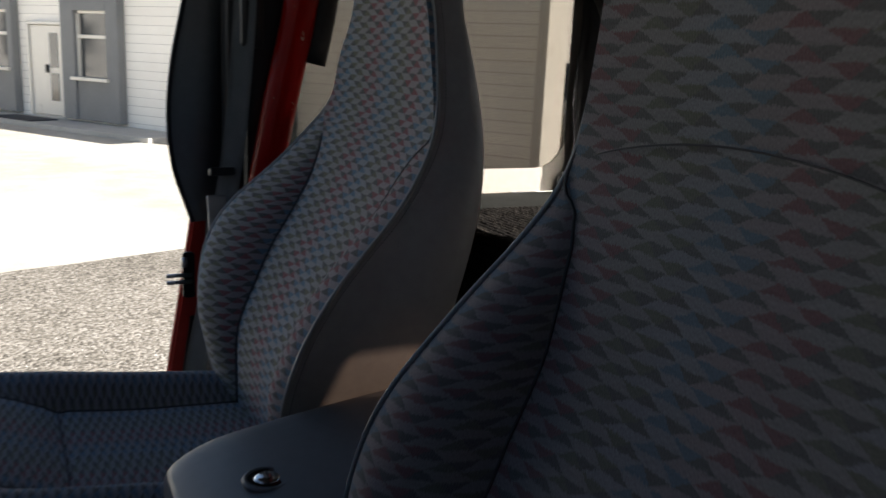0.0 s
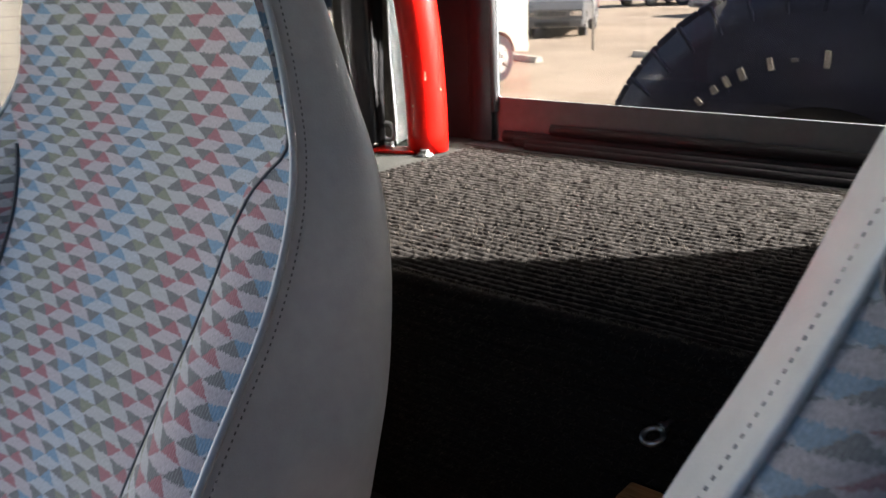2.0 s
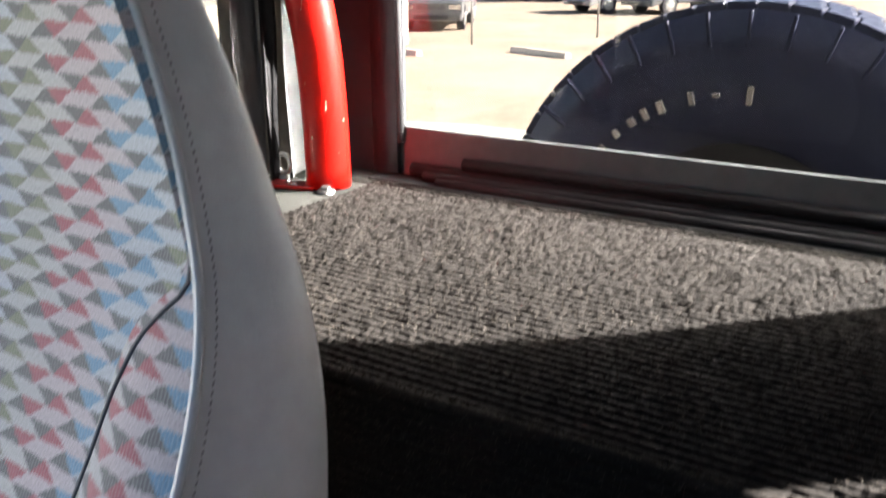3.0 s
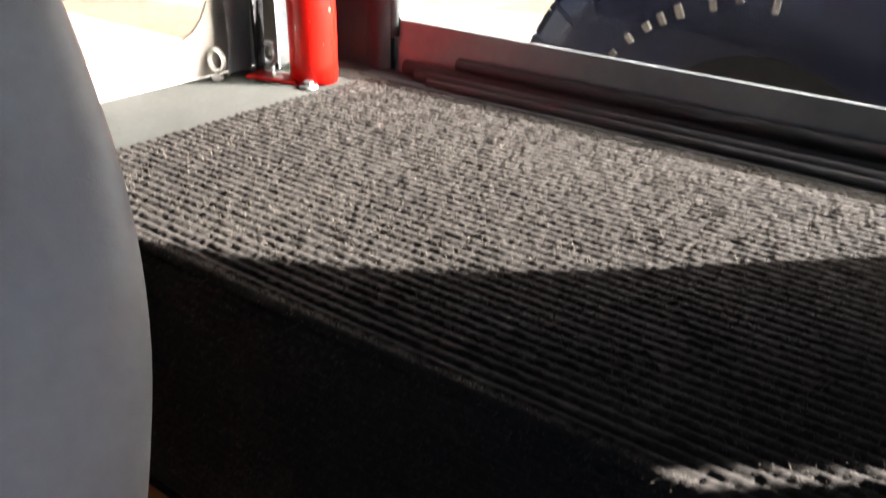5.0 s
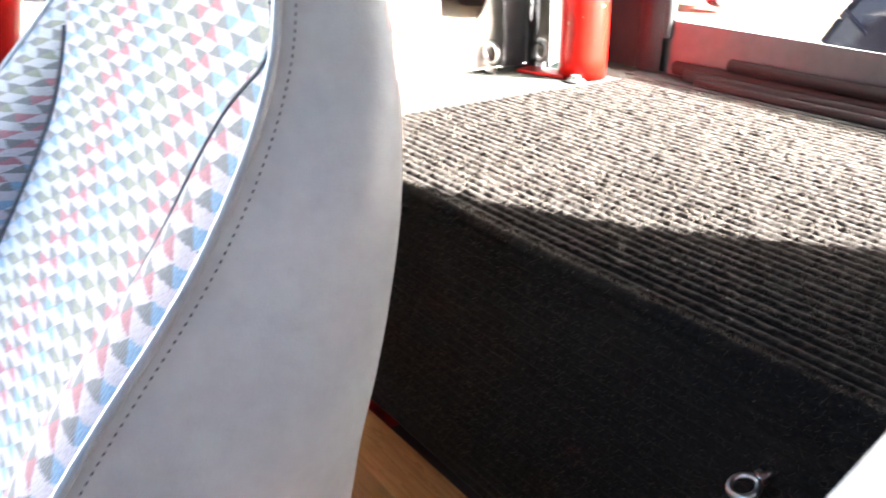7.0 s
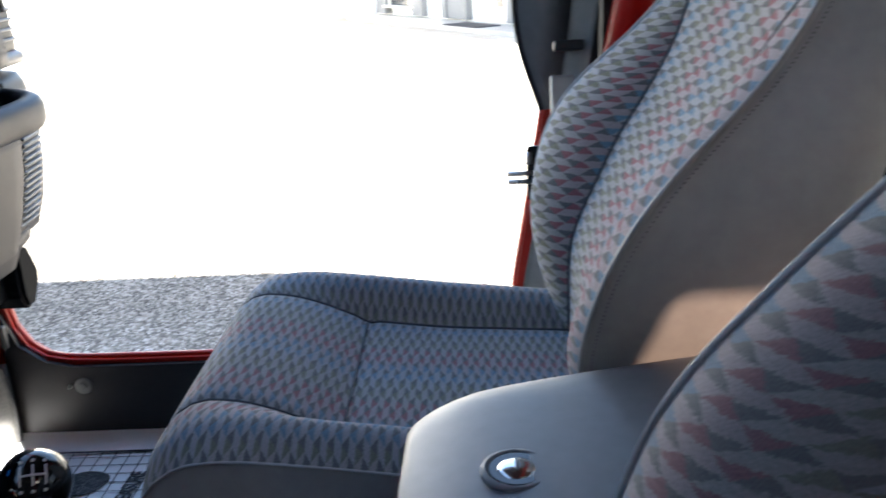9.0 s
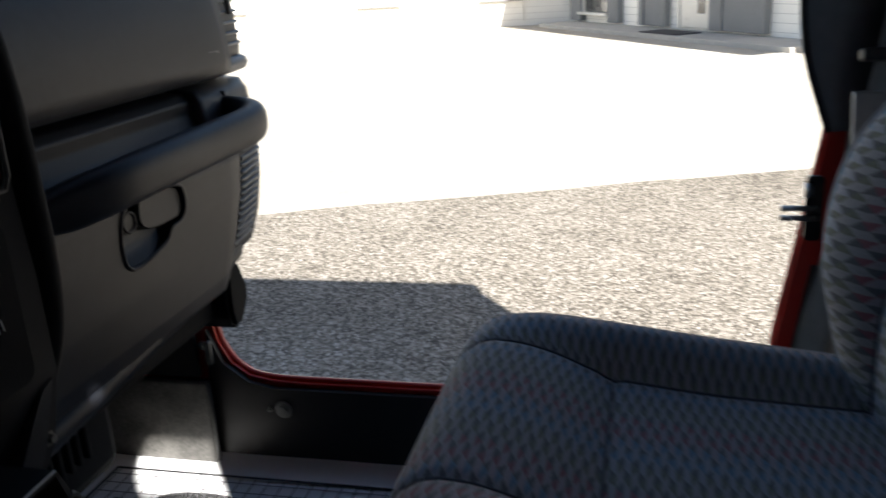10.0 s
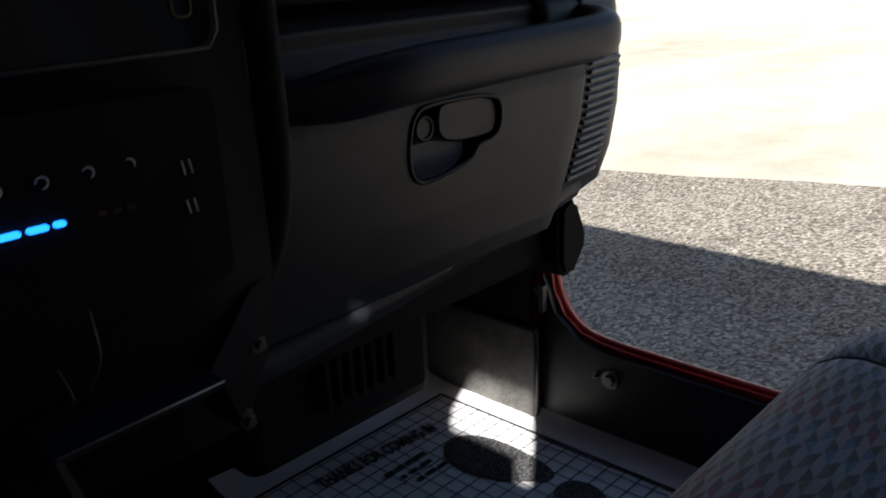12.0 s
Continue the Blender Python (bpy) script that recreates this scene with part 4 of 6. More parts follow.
def eased_loop(points):
    """A closed outline with rounded corners."""
    p = [Vector((a, b, 0)) for a, b in points]
    for _ in range(3):
        p = [q for a, b in zip(p, p[1:] + p[:1]) for q in (a.lerp(b, 0.25), a.lerp(b, 0.75))]
    return [(v.x, v.y) for v in p]


def inside(loop, x, z):
    hit = False
    for (a, b), (c, d) in zip(loop, loop[1:] + loop[:1]):
        if (b > z) != (d > z) and x < a + (c - a) * (z - b) / (d - b):
            hit = not hit
    return hit


CUP = eased_loop([(0.333, 1.228), (0.340, 1.243), (0.362, 1.247), (0.440, 1.245), (0.450, 1.231), (0.448, 1.211), (0.435, 1.203), (0.417, 1.203), (0.411, 1.191), (0.383, 1.185), (0.357, 1.181), (0.339, 1.184), (0.331, 1.200)])
low = [(1.0, 1.326), (0.77, 1.325), (0.735, 1.321), (0.727, 1.312), (0.728, 1.300), (0.722, 1.285), (0.705, 1.262), (0.700, 1.240), (0.702, 1.20), (0.708, 1.15), (0.716, 1.105), (0.722, 1.086), (0.74, 1.08), (1.0, 1.08)]
fine = []
for (a, b), (c, d) in zip(low, low[1:]):
    k = max(1, round(abs(b - d) / 0.0025)) if a < 0.75 else 1
    fine += [(a + (c - a) * q / k, b + (d - b) * q / k) for q in range(k)]
glove = dash_part("glove_box", fine + [low[-1]], 0.163, 0.601, DARK_PLASTIC, 180, label="dark grey glove box door")
bm = bmesh.new()
bm.from_mesh(glove.data)
bmesh.ops.delete(bm, geom=[f for f in bm.faces if f.calc_center_median().y < 0.73 and inside(CUP, f.calc_center_median().x, f.calc_center_median().z)], context="FACES")
for v in bm.verts:
    if v.co.x > 0.47:
        v.co.x = 0.47 + (v.co.x - 0.47) * (curve1([(1.08, 0.549), (1.13, 0.562), (1.20, 0.579), (1.28, 0.591), (1.33, 0.597)], v.co.z) - 0.47) / 0.131
bm.to_mesh(glove.data)
bm.free()
end = dash_part("dash_end", [(1.0, 1.328), (0.76, 1.327), (0.724, 1.322), (0.716, 1.31), (0.712, 1.285), (0.709, 1.24), (0.711, 1.20), (0.720, 1.15), (0.735, 1.11), (0.76, 1.09), (1.0, 1.09)], 0.535, 0.681, DARK_PLASTIC, 14, label="dark grey end panel of the dash")
part("door_gap", tube([(curve1([(1.08, 0.549), (1.13, 0.562), (1.20, 0.579), (1.28, 0.591), (1.33, 0.597)], z) + 0.003, curve1([(1.09, 0.755), (1.11, 0.735), (1.15, 0.720), (1.20, 0.711), (1.24, 0.709), (1.285, 0.712), (1.32, 0.722)], z), z) for z in np.linspace(1.10, 1.315, 24)], 0.0035, 6), STACK_BLACK, dash, "black gap beside the glove box door")
# slotted speaker strip in the end
for k in range(15):
    z = 1.250 - 0.0085 * k
    y = curve1([(1.10, 0.735), (1.15, 0.720), (1.20, 0.711), (1.24, 0.709), (1.26, 0.711)], z)
    x0, x1 = 0.607 - 0.0016 * k, 0.6765 - 0.0021 * k
    rows = [[(x, y + sweep_back(x) - d, z + h) for d, h in ((-0.004, 0.0028), (0.0035, 0.0022), (0.0045, 0.0), (0.0035, -0.0022), (-0.004, -0.0028))] for x in np.linspace(x0, x1, 6)]
    part("speaker_slat", sheet(rows), GREY_PLASTIC, end)
# the end air vent
bezel = dash_part("vent_housing", [(1.0, 1.49), (0.80, 1.485), (0.752, 1.468), (0.728, 1.44), (0.720, 1.40), (0.718, 1.360), (0.722, 1.338), (0.735, 1.330), (1.0, 1.330)], 0.606, 0.682, BLACK_PLASTIC, 8, label="black vent housing")
dash_part("vent_sill", [(0.80, 1.352), (0.722, 1.351), (0.712, 1.347), (0.710, 1.340), (0.714, 1.333), (0.80, 1.331)], 0.606, 0.686, GREY_PLASTIC, 8)
for k in range(9):
    z = 1.365 + 0.0125 * k
    y = curve1([(1.34, 0.718), (1.40, 0.719), (1.44, 0.727), (1.48, 0.755)], z)
    rows = [[(x, y + sweep_back(x) - d, z + h) for d, h in ((-0.006, 0.001), (0.004, 0.0022), (0.005, 0.0), (0.004, -0.0016), (-0.006, -0.002))] for x in np.linspace(0.613, 0.676, 5)]
    part("vent_slat", sheet(rows), GREY_PLASTIC, bezel)
part("vent_slider", tube([(0.638, 0.712 + sweep_back(0.638), 1.40), (0.638, 0.715 + sweep_back(0.638), 1.445)], 0.003, 6), BLACK_PLASTIC, bezel)
# moulded marks on the pad, too faint to read
for k in range(2):
    boxed("embossed_bar", (0.548, 0.7030, 1.352 + 0.008 * k), (0.572, 0.7052, 1.356 + 0.008 * k), GREY_PLASTIC, top_pad, 0.0004)
# grab handle
line = spline([(0.196, 0.716, 1.266), (0.235, 0.690, 1.270), (0.275, 0.668, 1.277), (0.33, 0.661, 1.281), (0.45, 0.660, 1.283), (0.535, 0.661, 1.284), (0.566, 0.668, 1.286), (0.588, 0.690, 1.288), (0.602, 0.730, 1.290)], 60)
rows = []
for i, p in enumerate(line):
    d = (Vector(line[min(i + 1, 59)]) - Vector(line[max(i - 1, 0)])).normalized()
    out = Vector((d.y, -d.x, 0)).normalized()
    tall = 0.0205 if i > 8 else 0.012 + 0.001 * i
    row = []
    for k in range(20):
        a = 2 * math.pi * k / 20
        c, t = math.cos(a), math.sin(a)
        row.append(Vector(p) + out * 0.0155 * abs(c) ** 0.75 * (1 if c > 0 else -1) + Vector((0, 0, 1)) * tall * abs(t) ** 0.75 * (1 if t > 0 else -1))
    rows.append(row)
part("grab_handle", sheet(rows, True), DARK_PLASTIC, dash, "dark grey moulded grab handle")
# latch in its recess
rows = [[(a, y, b) for a, b in CUP + CUP[:1]] for y in (0.7005, 0.7040, 0.7140, 0.7170)]
part("latch_recess", sheet(rows), DARK_PLASTIC, glove)
part("recess_floor", prism(CUP, 0.7165, 0.7185, "y"), STACK_BLACK, glove, "", False)
part("recess_rim", tube([(a, curve1([(1.15, 0.7078), (1.20, 0.7018), (1.24, 0.6998), (1.262, 0.7046)], b), b) for a, b in CUP], 0.0021, 8, True), DARK_PLASTIC, glove)
part("latch_paddle", prism(eased_loop([(0.371, 1.239), (0.379, 1.244), (0.436, 1.242), (0.446, 1.231), (0.443, 1.212), (0.430, 1.209), (0.371, 1.212)]), 0.7035, 0.7085, "y"), DARK_PLASTIC, glove, "dark grey latch paddle", False)
rows = [[(x, y, z) for x in np.linspace(a, b, 10)] for y, z, a, b in ((0.7163, 1.212, 0.337, 0.372), (0.7160, 1.204, 0.335, 0.412), (0.7120, 1.195, 0.336, 0.409), (0.7065, 1.189, 0.339, 0.392), (0.7030, 1.185, 0.345, 0.372))]
part("recess_scoop", sheet(rows), DARK_PLASTIC, glove, "smooth finger scoop")
part("lock_ring", tube([(0.353 + 0.0095 * math.cos(a), 0.704, 1.227 + 0.0095 * math.sin(a)) for a in (2 * math.pi * k / 20 for k in range(20))], 0.0016, 6, True), DARK_PLASTIC, glove)
bm = bmesh.new()
bmesh.ops.create_cone(bm, cap_ends=True, segments=20, radius1=0.0085, radius2=0.0075, depth=0.012, matrix=pose(0.353, 0.7105, 1.227, 90, 0, 0))
part("lock_barrel", bm, BLACK_PLASTIC, glove, "", False)
# bottom lip
lip = [(0.0, 0.016), (-0.012, 0.013), (-0.017, 0.002), (-0.013, -0.010), (0.0, -0.015), (0.03, -0.012)]
rows = [[(x, 0.738 + 0.10 * max(0, x - 0.5) + a, 1.066 + 0.115 * max(0, x - 0.20) ** 1.05 + b) for a, b in lip] for x in np.linspace(0.15, 0.625, 30)]
part("bottom_lip", sheet(rows), DARK_PLASTIC, dash, "smooth dark lip under the dash")
rows = [[(x, 0.770 + 0.1 * max(0, x - 0.5) + a, 1.050 + 0.115 * max(0, x - 0.20) + b) for a, b in ((0, 0.0), (0.004, -0.018), (0.012, -0.02))] for x in np.linspace(0.18, 0.50, 20)]
part("steel_brace", sheet(rows), GREY_METAL, dash, "bare metal brace under the lip")
boxed("dash_underside", (-0.74, 0.80, 1.00), (0.66, 1.27, 1.10), STACK_BLACK, dash, 0.01)
for k in range(7):
    boxed("heater_rib", (0.40 + 0.018 * k, 0.93, 0.86), (0.408 + 0.018 * k, 1.0, 1.0), STACK_BLACK, dash, 0.002)
boxed("heater_box", (0.30, 0.95, 0.80), (0.60, 1.20, 1.0), STACK_BLACK, dash, 0.02)
bm = prism([(0.648, 1.075), (0.668, 1.085), (0.684, 1.075), (0.702, 1.035), (0.700, 1.015), (0.688, 1.0), (0.676, 0.985), (0.655, 0.985), (0.646, 1.01)], 0.775, 0.86, "y")
bmesh.ops.bevel(bm, geom=bm.edges[:], offset=0.006, segments=2, affect="EDGES")
part("pillar_cover", bm, STACK_BLACK, dash, "black pillar cover", False)
bolt(0.137, 0.655, 1.128, dash, 0.005, (90, 0, 0))

# centre stack
stack = [(1.0, 1.50), (0.72, 1.495), (0.668, 1.46), (0.652, 1.40), (0.645, 1.33), (0.640, 1.25), (0.640, 1.18), (0.655, 1.12), (0.69, 1.05), (1.0, 1.02)]
centre = dash_part("centre_stack", stack, -0.17, 0.146, STACK_BLACK, 6, label="black centre stack with heater controls")
ridge = spline([(0.150, 0.69, 1.485), (0.156, 0.655, 1.43), (0.160, 0.648, 1.38), (0.161, 0.646, 1.32), (0.161, 0.646, 1.25), (0.155, 0.649, 1.20), (0.140, 0.657, 1.162), (0.117, 0.670, 1.12), (0.098, 0.70, 1.07)], 40)
part("stack_ridge", tube(ridge, 0.0105, 14), STACK_BLACK, dash, "rounded black ridge beside the centre stack")
part("lower_trim", prism([(0.128, 1.172), (0.140, 1.176), (0.122, 1.135), (0.100, 1.10), (0.086, 1.120)], 0.640, 0.652, "y"), DARK_PLASTIC, centre, "", False)
part("stereo", prism(rounded((-0.12, 1.322), (0.108, 1.40), 0.012, 4), 0.615, 0.66, "y"), GLOSS_BLACK, centre, "gloss black stereo", False)
DIM_AMBER = shades("dim_amber_marking", (0.10, 0.075, 0.03), (0.14, 0.10, 0.045), 20, 0.6)
part("display_digit", tube([(a, 0.6142, b) for a, b in rounded((0.086, 1.338), (0.097, 1.362), 0.0035, 3)], 0.0008, 5, True), DIM_AMBER, centre, "dim amber digit")
part("stereo_trim", tube([(-0.12, 0.613, 1.321), (0.05, 0.613, 1.321), (0.104, 0.613, 1.322), (0.1095, 0.613, 1.33), (0.110, 0.613, 1.385)], 0.0013, 6), GREY_METAL, centre)
heat = part("heater_panel", prism(rounded((-0.13, 1.19), (0.112, 1.30), 0.01, 4), 0.628, 0.645, "y"), STACK_BLACK, centre, "", False)
for k, x in enumerate((-0.010, 0.012, 0.035, 0.057)):
    part("dial_mark", tube([(x + 0.003 * math.cos(a), 0.6268, 1.267 + 0.003 * math.sin(a)) for a in (math.pi * q / 6 for q in range(-4 + k, 8 - k))], 0.0006, 5), WHITE_INK, heat)
for z in (1.259, 1.237):
    for x in (0.088, 0.0925):
        part("button_mark", tube([(x, 0.6268, z - 0.004), (x - 0.0015, 0.6268, z + 0.004)], 0.0006, 5), WHITE_INK, heat)
for a, b in ((-0.030, -0.0025), (0.0005, 0.011), (0.0135, 0.0195)):
    part("blue_segment", prism(rounded((a, 1.2438), (b, 1.2468), 0.0013, 3), 0.6255, 0.6279, "y"), BLUE_GLOW, heat, "glowing blue temperature segment", False)
for a in (0.036, 0.044, 0.052):
    part("red_segment", prism(rounded((a, 1.2440), (a + 0.005, 1.2464), 0.001, 3), 0.6262, 0.6279, "y"), RED_MARK, heat, "", False)
# bracket below the stack
bracket = thing("mounting_bracket", "black steel mounting bracket under the heater panel", "bracket")
part("bracket_top", prism([(-0.018, 1.1385), (0.080, 1.1415), (0.080, 1.1385), (-0.018, 1.1355)], 0.60, 0.66, "y"), BLACK_PLASTIC, bracket, "", False)
part("bracket_edge", tube([(-0.017, 0.601, 1.1385), (0.079, 0.601, 1.1415)], 0.0009, 5), GALV, bracket)
part("bracket_cheek", prism([(0.077, 1.141), (0.080, 1.141), (0.094, 1.107), (0.089, 1.104)], 0.60, 0.64, "y"), BLACK_PLASTIC, bracket, "", False)
part("bracket_cheek", prism([(-0.019, 1.138), (-0.015, 1.138), (-0.004, 1.10), (-0.010, 1.098)], 0.598, 0.602, "y"), GREY_METAL, bracket, "", False)
bolt(0.0895, 0.602, 1.113, bracket, 0.0045, (90, 0, 0))
bolt(-0.009, 0.598, 1.109, bracket, 0.0035, (90, 0, 0))
part("wire", tube(spline([(0.013, 0.62, 1.158), (0.017, 0.61, 1.178), (0.020, 0.62, 1.20)], 12), 0.0007, 5), GREY_METAL, bracket)
part("wire", tube(spline([(-0.004, 0.62, 1.152), (0.000, 0.61, 1.16), (-0.001, 0.62, 1.175)], 12), 0.0007, 5), GREY_METAL, bracket)

# ---- console, gear lever ----
console = thing("centre_console", "dark grey plastic centre console between the seats", "console")
rows = []
for k in range(25):
    a = math.pi * k / 24
    w = math.sin(a) ** 0.17
    y = 0.005 + 0.185 * math.cos(a)
    hw = 0.120 * w
    zt = 1.150 + 0.045 * (0.18 - y) / 0.36 - 0.022
    front = max(0, y - 0.12) / 0.07
    row = []
    for i in range(21):
        b = math.pi * i / 20
        c, t = math.cos(b), math.sin(b)
        row.append((hw * abs(c) ** 0.32 * (1 if c > 0 else -1), y, zt - 0.075 + 0.075 * (t ** 0.26) - 0.014 * front ** 2))
    rows.append(row)
lid = part("lid", sheet(rows), GREY_PLASTIC, console, "smooth dark grey lid")
part("lid_bottom", prism(rounded((-0.108, -0.17), (0.108, 0.178), 0.04, 5), 1.062, 1.072, "z"), DARK_PLASTIC, console, "", False)
boxed("console_body", (-0.100, -0.2, FLOOR), (0.100, 0.165, 1.062), DARK_PLASTIC, console, 0.02)
part("lock_dish", tube([(-0.019 + 0.0205 * math.cos(a), 0.113 + 0.0205 * math.sin(a), 1.1352) for a in (2 * math.pi * k / 28 for k in range(28))], 0.003, 8, True), GREY_PLASTIC, lid)
bm = bmesh.new()
bmesh.ops.create_cone(bm, cap_ends=True, segments=28, radius1=0.019, radius2=0.0175, depth=0.006, matrix=Matrix.Translation((-0.019, 0.113, 1.1345)))
lock = part("lock_button", bm, GLOSS_BLACK, lid, "black lock button with a chrome barrel", False)
bm = bmesh.new()
bmesh.ops.create_uvsphere(bm, u_segments=20, v_segments=10, radius=0.0125, matrix=Matrix.Translation((-0.019, 0.113, 1.1365)) @ Matrix.Diagonal((1, 1, 0.32, 1)))
part("chrome_barrel", bm, CHROME, lid, "chrome key barrel")
boxed("key_slot", (-0.0255, 0.1115, 1.1398), (-0.0125, 0.1140, 1.1408), BLACK_PLASTIC, lid, 0.0003)
buckle = thing("belt_buckle", "black seat belt buckle standing beside the cushion", "buckle")
boxed("buckle_body", (-0.014, -0.022, -0.05), (0.014, 0.022, 0.012), GLOSS_BLACK, buckle, 0.005, "", pose(0.090, 0.345, 0.985, 0, 12, 20))
part("buckle_stalk", tube([(0.095, 0.345, 0.72), (0.092, 0.345, 0.94)], 0.006, 8), BLACK_PLASTIC, buckle)

lever = thing("gear_lever", "gear lever with a black ball knob marked with the shift pattern", "gear lever")
bm = bmesh.new()
bmesh.ops.create_uvsphere(bm, u_segments=32, v_segments=20, radius=0.0235, matrix=Matrix.Translation((0, 0.432, 1.124)))
knob = part("ball_knob", bm, GLOSS_BLACK, lever, "glossy black ball knob")
part("lever_rod", tube([(0, 0.434, 1.105), (0.005, 0.45, 1.0), (0.01, 0.50, FLOOR)], 0.006, 10), BLACK_PLASTIC, lever)
part("collar", tube([(0, 0.433, 1.096), (0, 0.4335, 1.106)], 0.009, 12), CHROME, lever)
bm = bmesh.new()
box(bm, (-0.09, 0.36, FLOOR), (0.09, 0.64, FLOOR + 0.10), 0.03)
part("lever_boot", bm, BLACK_PLASTIC, lever)
ball = Vector((0, 0.432, 1.124))
face = (Vector((-0.43, 0.17, 1.42)) - ball).normalized()
face = (face + Vector((0, 0, 0.35))).normalized()
right = Vector((0.25, -0.85, 0.0))
right = (right - face * right.dot(face)).normalized()
upv = face.cross(right)


def on_ball(a, b):
    d = (face + right * a + upv * b).normalized()
    return ball + d * 0.0237


for seg in ([(-0.35, 0), (0.35, 0)], [(-0.35, -0.3), (-0.35, 0.3)], [(0, -0.3), (0, 0.3)], [(0.35, -0.3), (0.35, 0.3)]):
    (a, b), (c, d) = seg
    part("pattern_line", tube([on_ball(a + (c - a) * w, b + (d - b) * w) for w in np.linspace(0, 1, 8)], 0.0007, 5), WHITE_INK, knob)
for a, b in ((-0.35, 0.48), (0, 0.48), (0.35, 0.48), (-0.35, -0.48), (0, -0.48), (0.35, -0.48)):
    part("pattern_mark", tube([on_ball(a - 0.05, b), on_ball(a + 0.05, b)], 0.0010, 5), WHITE_INK, knob)
for k in range(6):
    part("name_bar", tube([on_ball(-0.95 + 0.11 * k, -0.95 - 0.05 * k), on_ball(-0.88 + 0.11 * k, -0.98 - 0.05 * k)], 0.0011, 5), WHITE_INK, knob)

# ---- paper floor mat ----
mat = thing("paper_floor_mat", "white paper floor mat printed with a grid, footprints and thanks", "floor mat")
rows = []
for y in np.linspace(0.50, 1.125, 26):
    row = []
    for x in np.linspace(0.34, 0.775, 20):
        curl = 0.030 * max(0, (x - 0.735) / 0.04) ** 2 + 0.02 * max(0, (y - 1.06) / 0.06) ** 2
        row.append((x, y + 0.012 * math.sin(x * 9), FLOOR + 0.002 + curl * 0.6 + 0.0025 * (noise.noise((x * 7, y * 7, 2)) + 0.6)))
    rows.append(row)
part("paper", sheet(rows), PAPER, mat)
TOPZ = FLOOR + 0.0062
for k in range(15):
    x = 0.372 + 0.0235 * k
    boxed("grid_line", (x, 0.52, TOPZ), (x + 0.0015, 1.052, TOPZ + 0.0003), INK, mat, 0)
for k in range(23):
    y = 0.53 + 0.0235 * k
    boxed("grid_line", (0.36, y, TOPZ + 0.0001), (0.718, y + 0.0015, TOPZ + 0.0004), INK, mat, 0)
for lo, hi in (((0.715, 0.52), (0.7200, 1.052)), ((0.36, 1.0525), (0.7200, 1.0575))):
    boxed("border_line", (*lo, TOPZ + 0.0003), (*hi, TOPZ + 0.0008), INK, mat, 0, "bold black border")


def words(text, x, y, size, turn=0, narrow=0.58, bold=True):
    c = bpy.data.curves.new("print", "FONT")
    c.body, c.size, c.extrude = text, size, 0.0002
    c.offset = 0.0011 if bold else 0.0001
    c.materials.append(INK)
    ob = new("print", c)
    ob.parent = mat
    ob.matrix_local = pose(x, y, TOPZ + 0.0008, 0, 0, turn) @ Matrix.Diagonal((narrow, 1, 1, 1))
    return ob


words("THANKS FOR COMING IN", 0.434, 1.002, 0.033, -4.2, 0.53)
words("EASURE", 0.584, 0.652, 0.033, -2, 0.64)
words("OU", 0.584, 0.613, 0.033, -2, 0.64)
rng = random.Random(9)
for k in range(3):
    x = 0.505 + 0.012 * k
    while x < 0.575:
        w = rng.uniform(0.008, 0.022)
        boxed("unread_word", (x, 0.955 - 0.020 * k, TOPZ + 0.0004), (x + w, 0.963 - 0.020 * k, TOPZ + 0.0008), INK, mat, 0)
        x += w + 0.006
SOLE = Nodes("printed_sole")
SOLE.colour(SOLE.ramp(SOLE.noise(1, SOLE.coords("Object", (620, 900, 1)), 3), [(0.46, (0.012, 0.012, 0.014)), (0.56, (0.04, 0.04, 0.04)), (0.64, (0.5, 0.5, 0.5))])).rough(0.8, 0.2)


def sole(cx, cy, turn, long, wide):
    pts = []
    for k in range(36):
        a = 2 * math.pi * k / 36
        y = long * math.cos(a)
        pts.append(((wide + 0.12 * y) * math.sin(a) + 0.08 * wide * math.cos(2 * a), y))
    m = Matrix.Rotation(radians(turn), 2)
    pts = [m @ Vector(p) + Vector((cx, cy)) for p in pts]
    part("footprint", prism([tuple(p) for p in pts], TOPZ + 0.0004, TOPZ + 0.0009, "z"), SOLE.m, mat, "stippled black shoe sole print", False)


sole(0.632, 0.868, 6, 0.084, 0.041)
sole(0.632, 0.735, 6, 0.034, 0.032)

# ---- spare wheel behind the rear window ----
spare = thing("spare_wheel", "black off-road spare tyre with raised pale lettering on the tailgate carrier", "tyre")
CX, CY, CZ = 0.167, -1.254, 1.115
prof = [(0.19, -0.07), (0.21, -0.088), (0.255, -0.104), (0.30, -0.112), (0.335, -0.110), (0.352, -0.106), (0.356, -0.098), (0.380, -0.092), (0.388, -0.078), (0.392, 0.0), (0.388, 0.078), (0.362, 0.10), (0.30, 0.112), (0.21, 0.088), (0.19, 0.07)]
# blue and lift in the rubber's colour imitate sheen on the window before it
TYRE = shades("tyre_rubber_with_window_sheen", (0.026, 0.031, 0.062), (0.046, 0.053, 0.098), 9, 0.42, 0.4, 0, 200, 0.2)
rows = [[(CX + r * math.cos(2 * math.pi * k / 96), CY - y, CZ + r * math.sin(2 * math.pi * k / 96)) for k in range(97)] for r, y in prof]
tyre = part("tyre", sheet(rows), TYRE, spare)
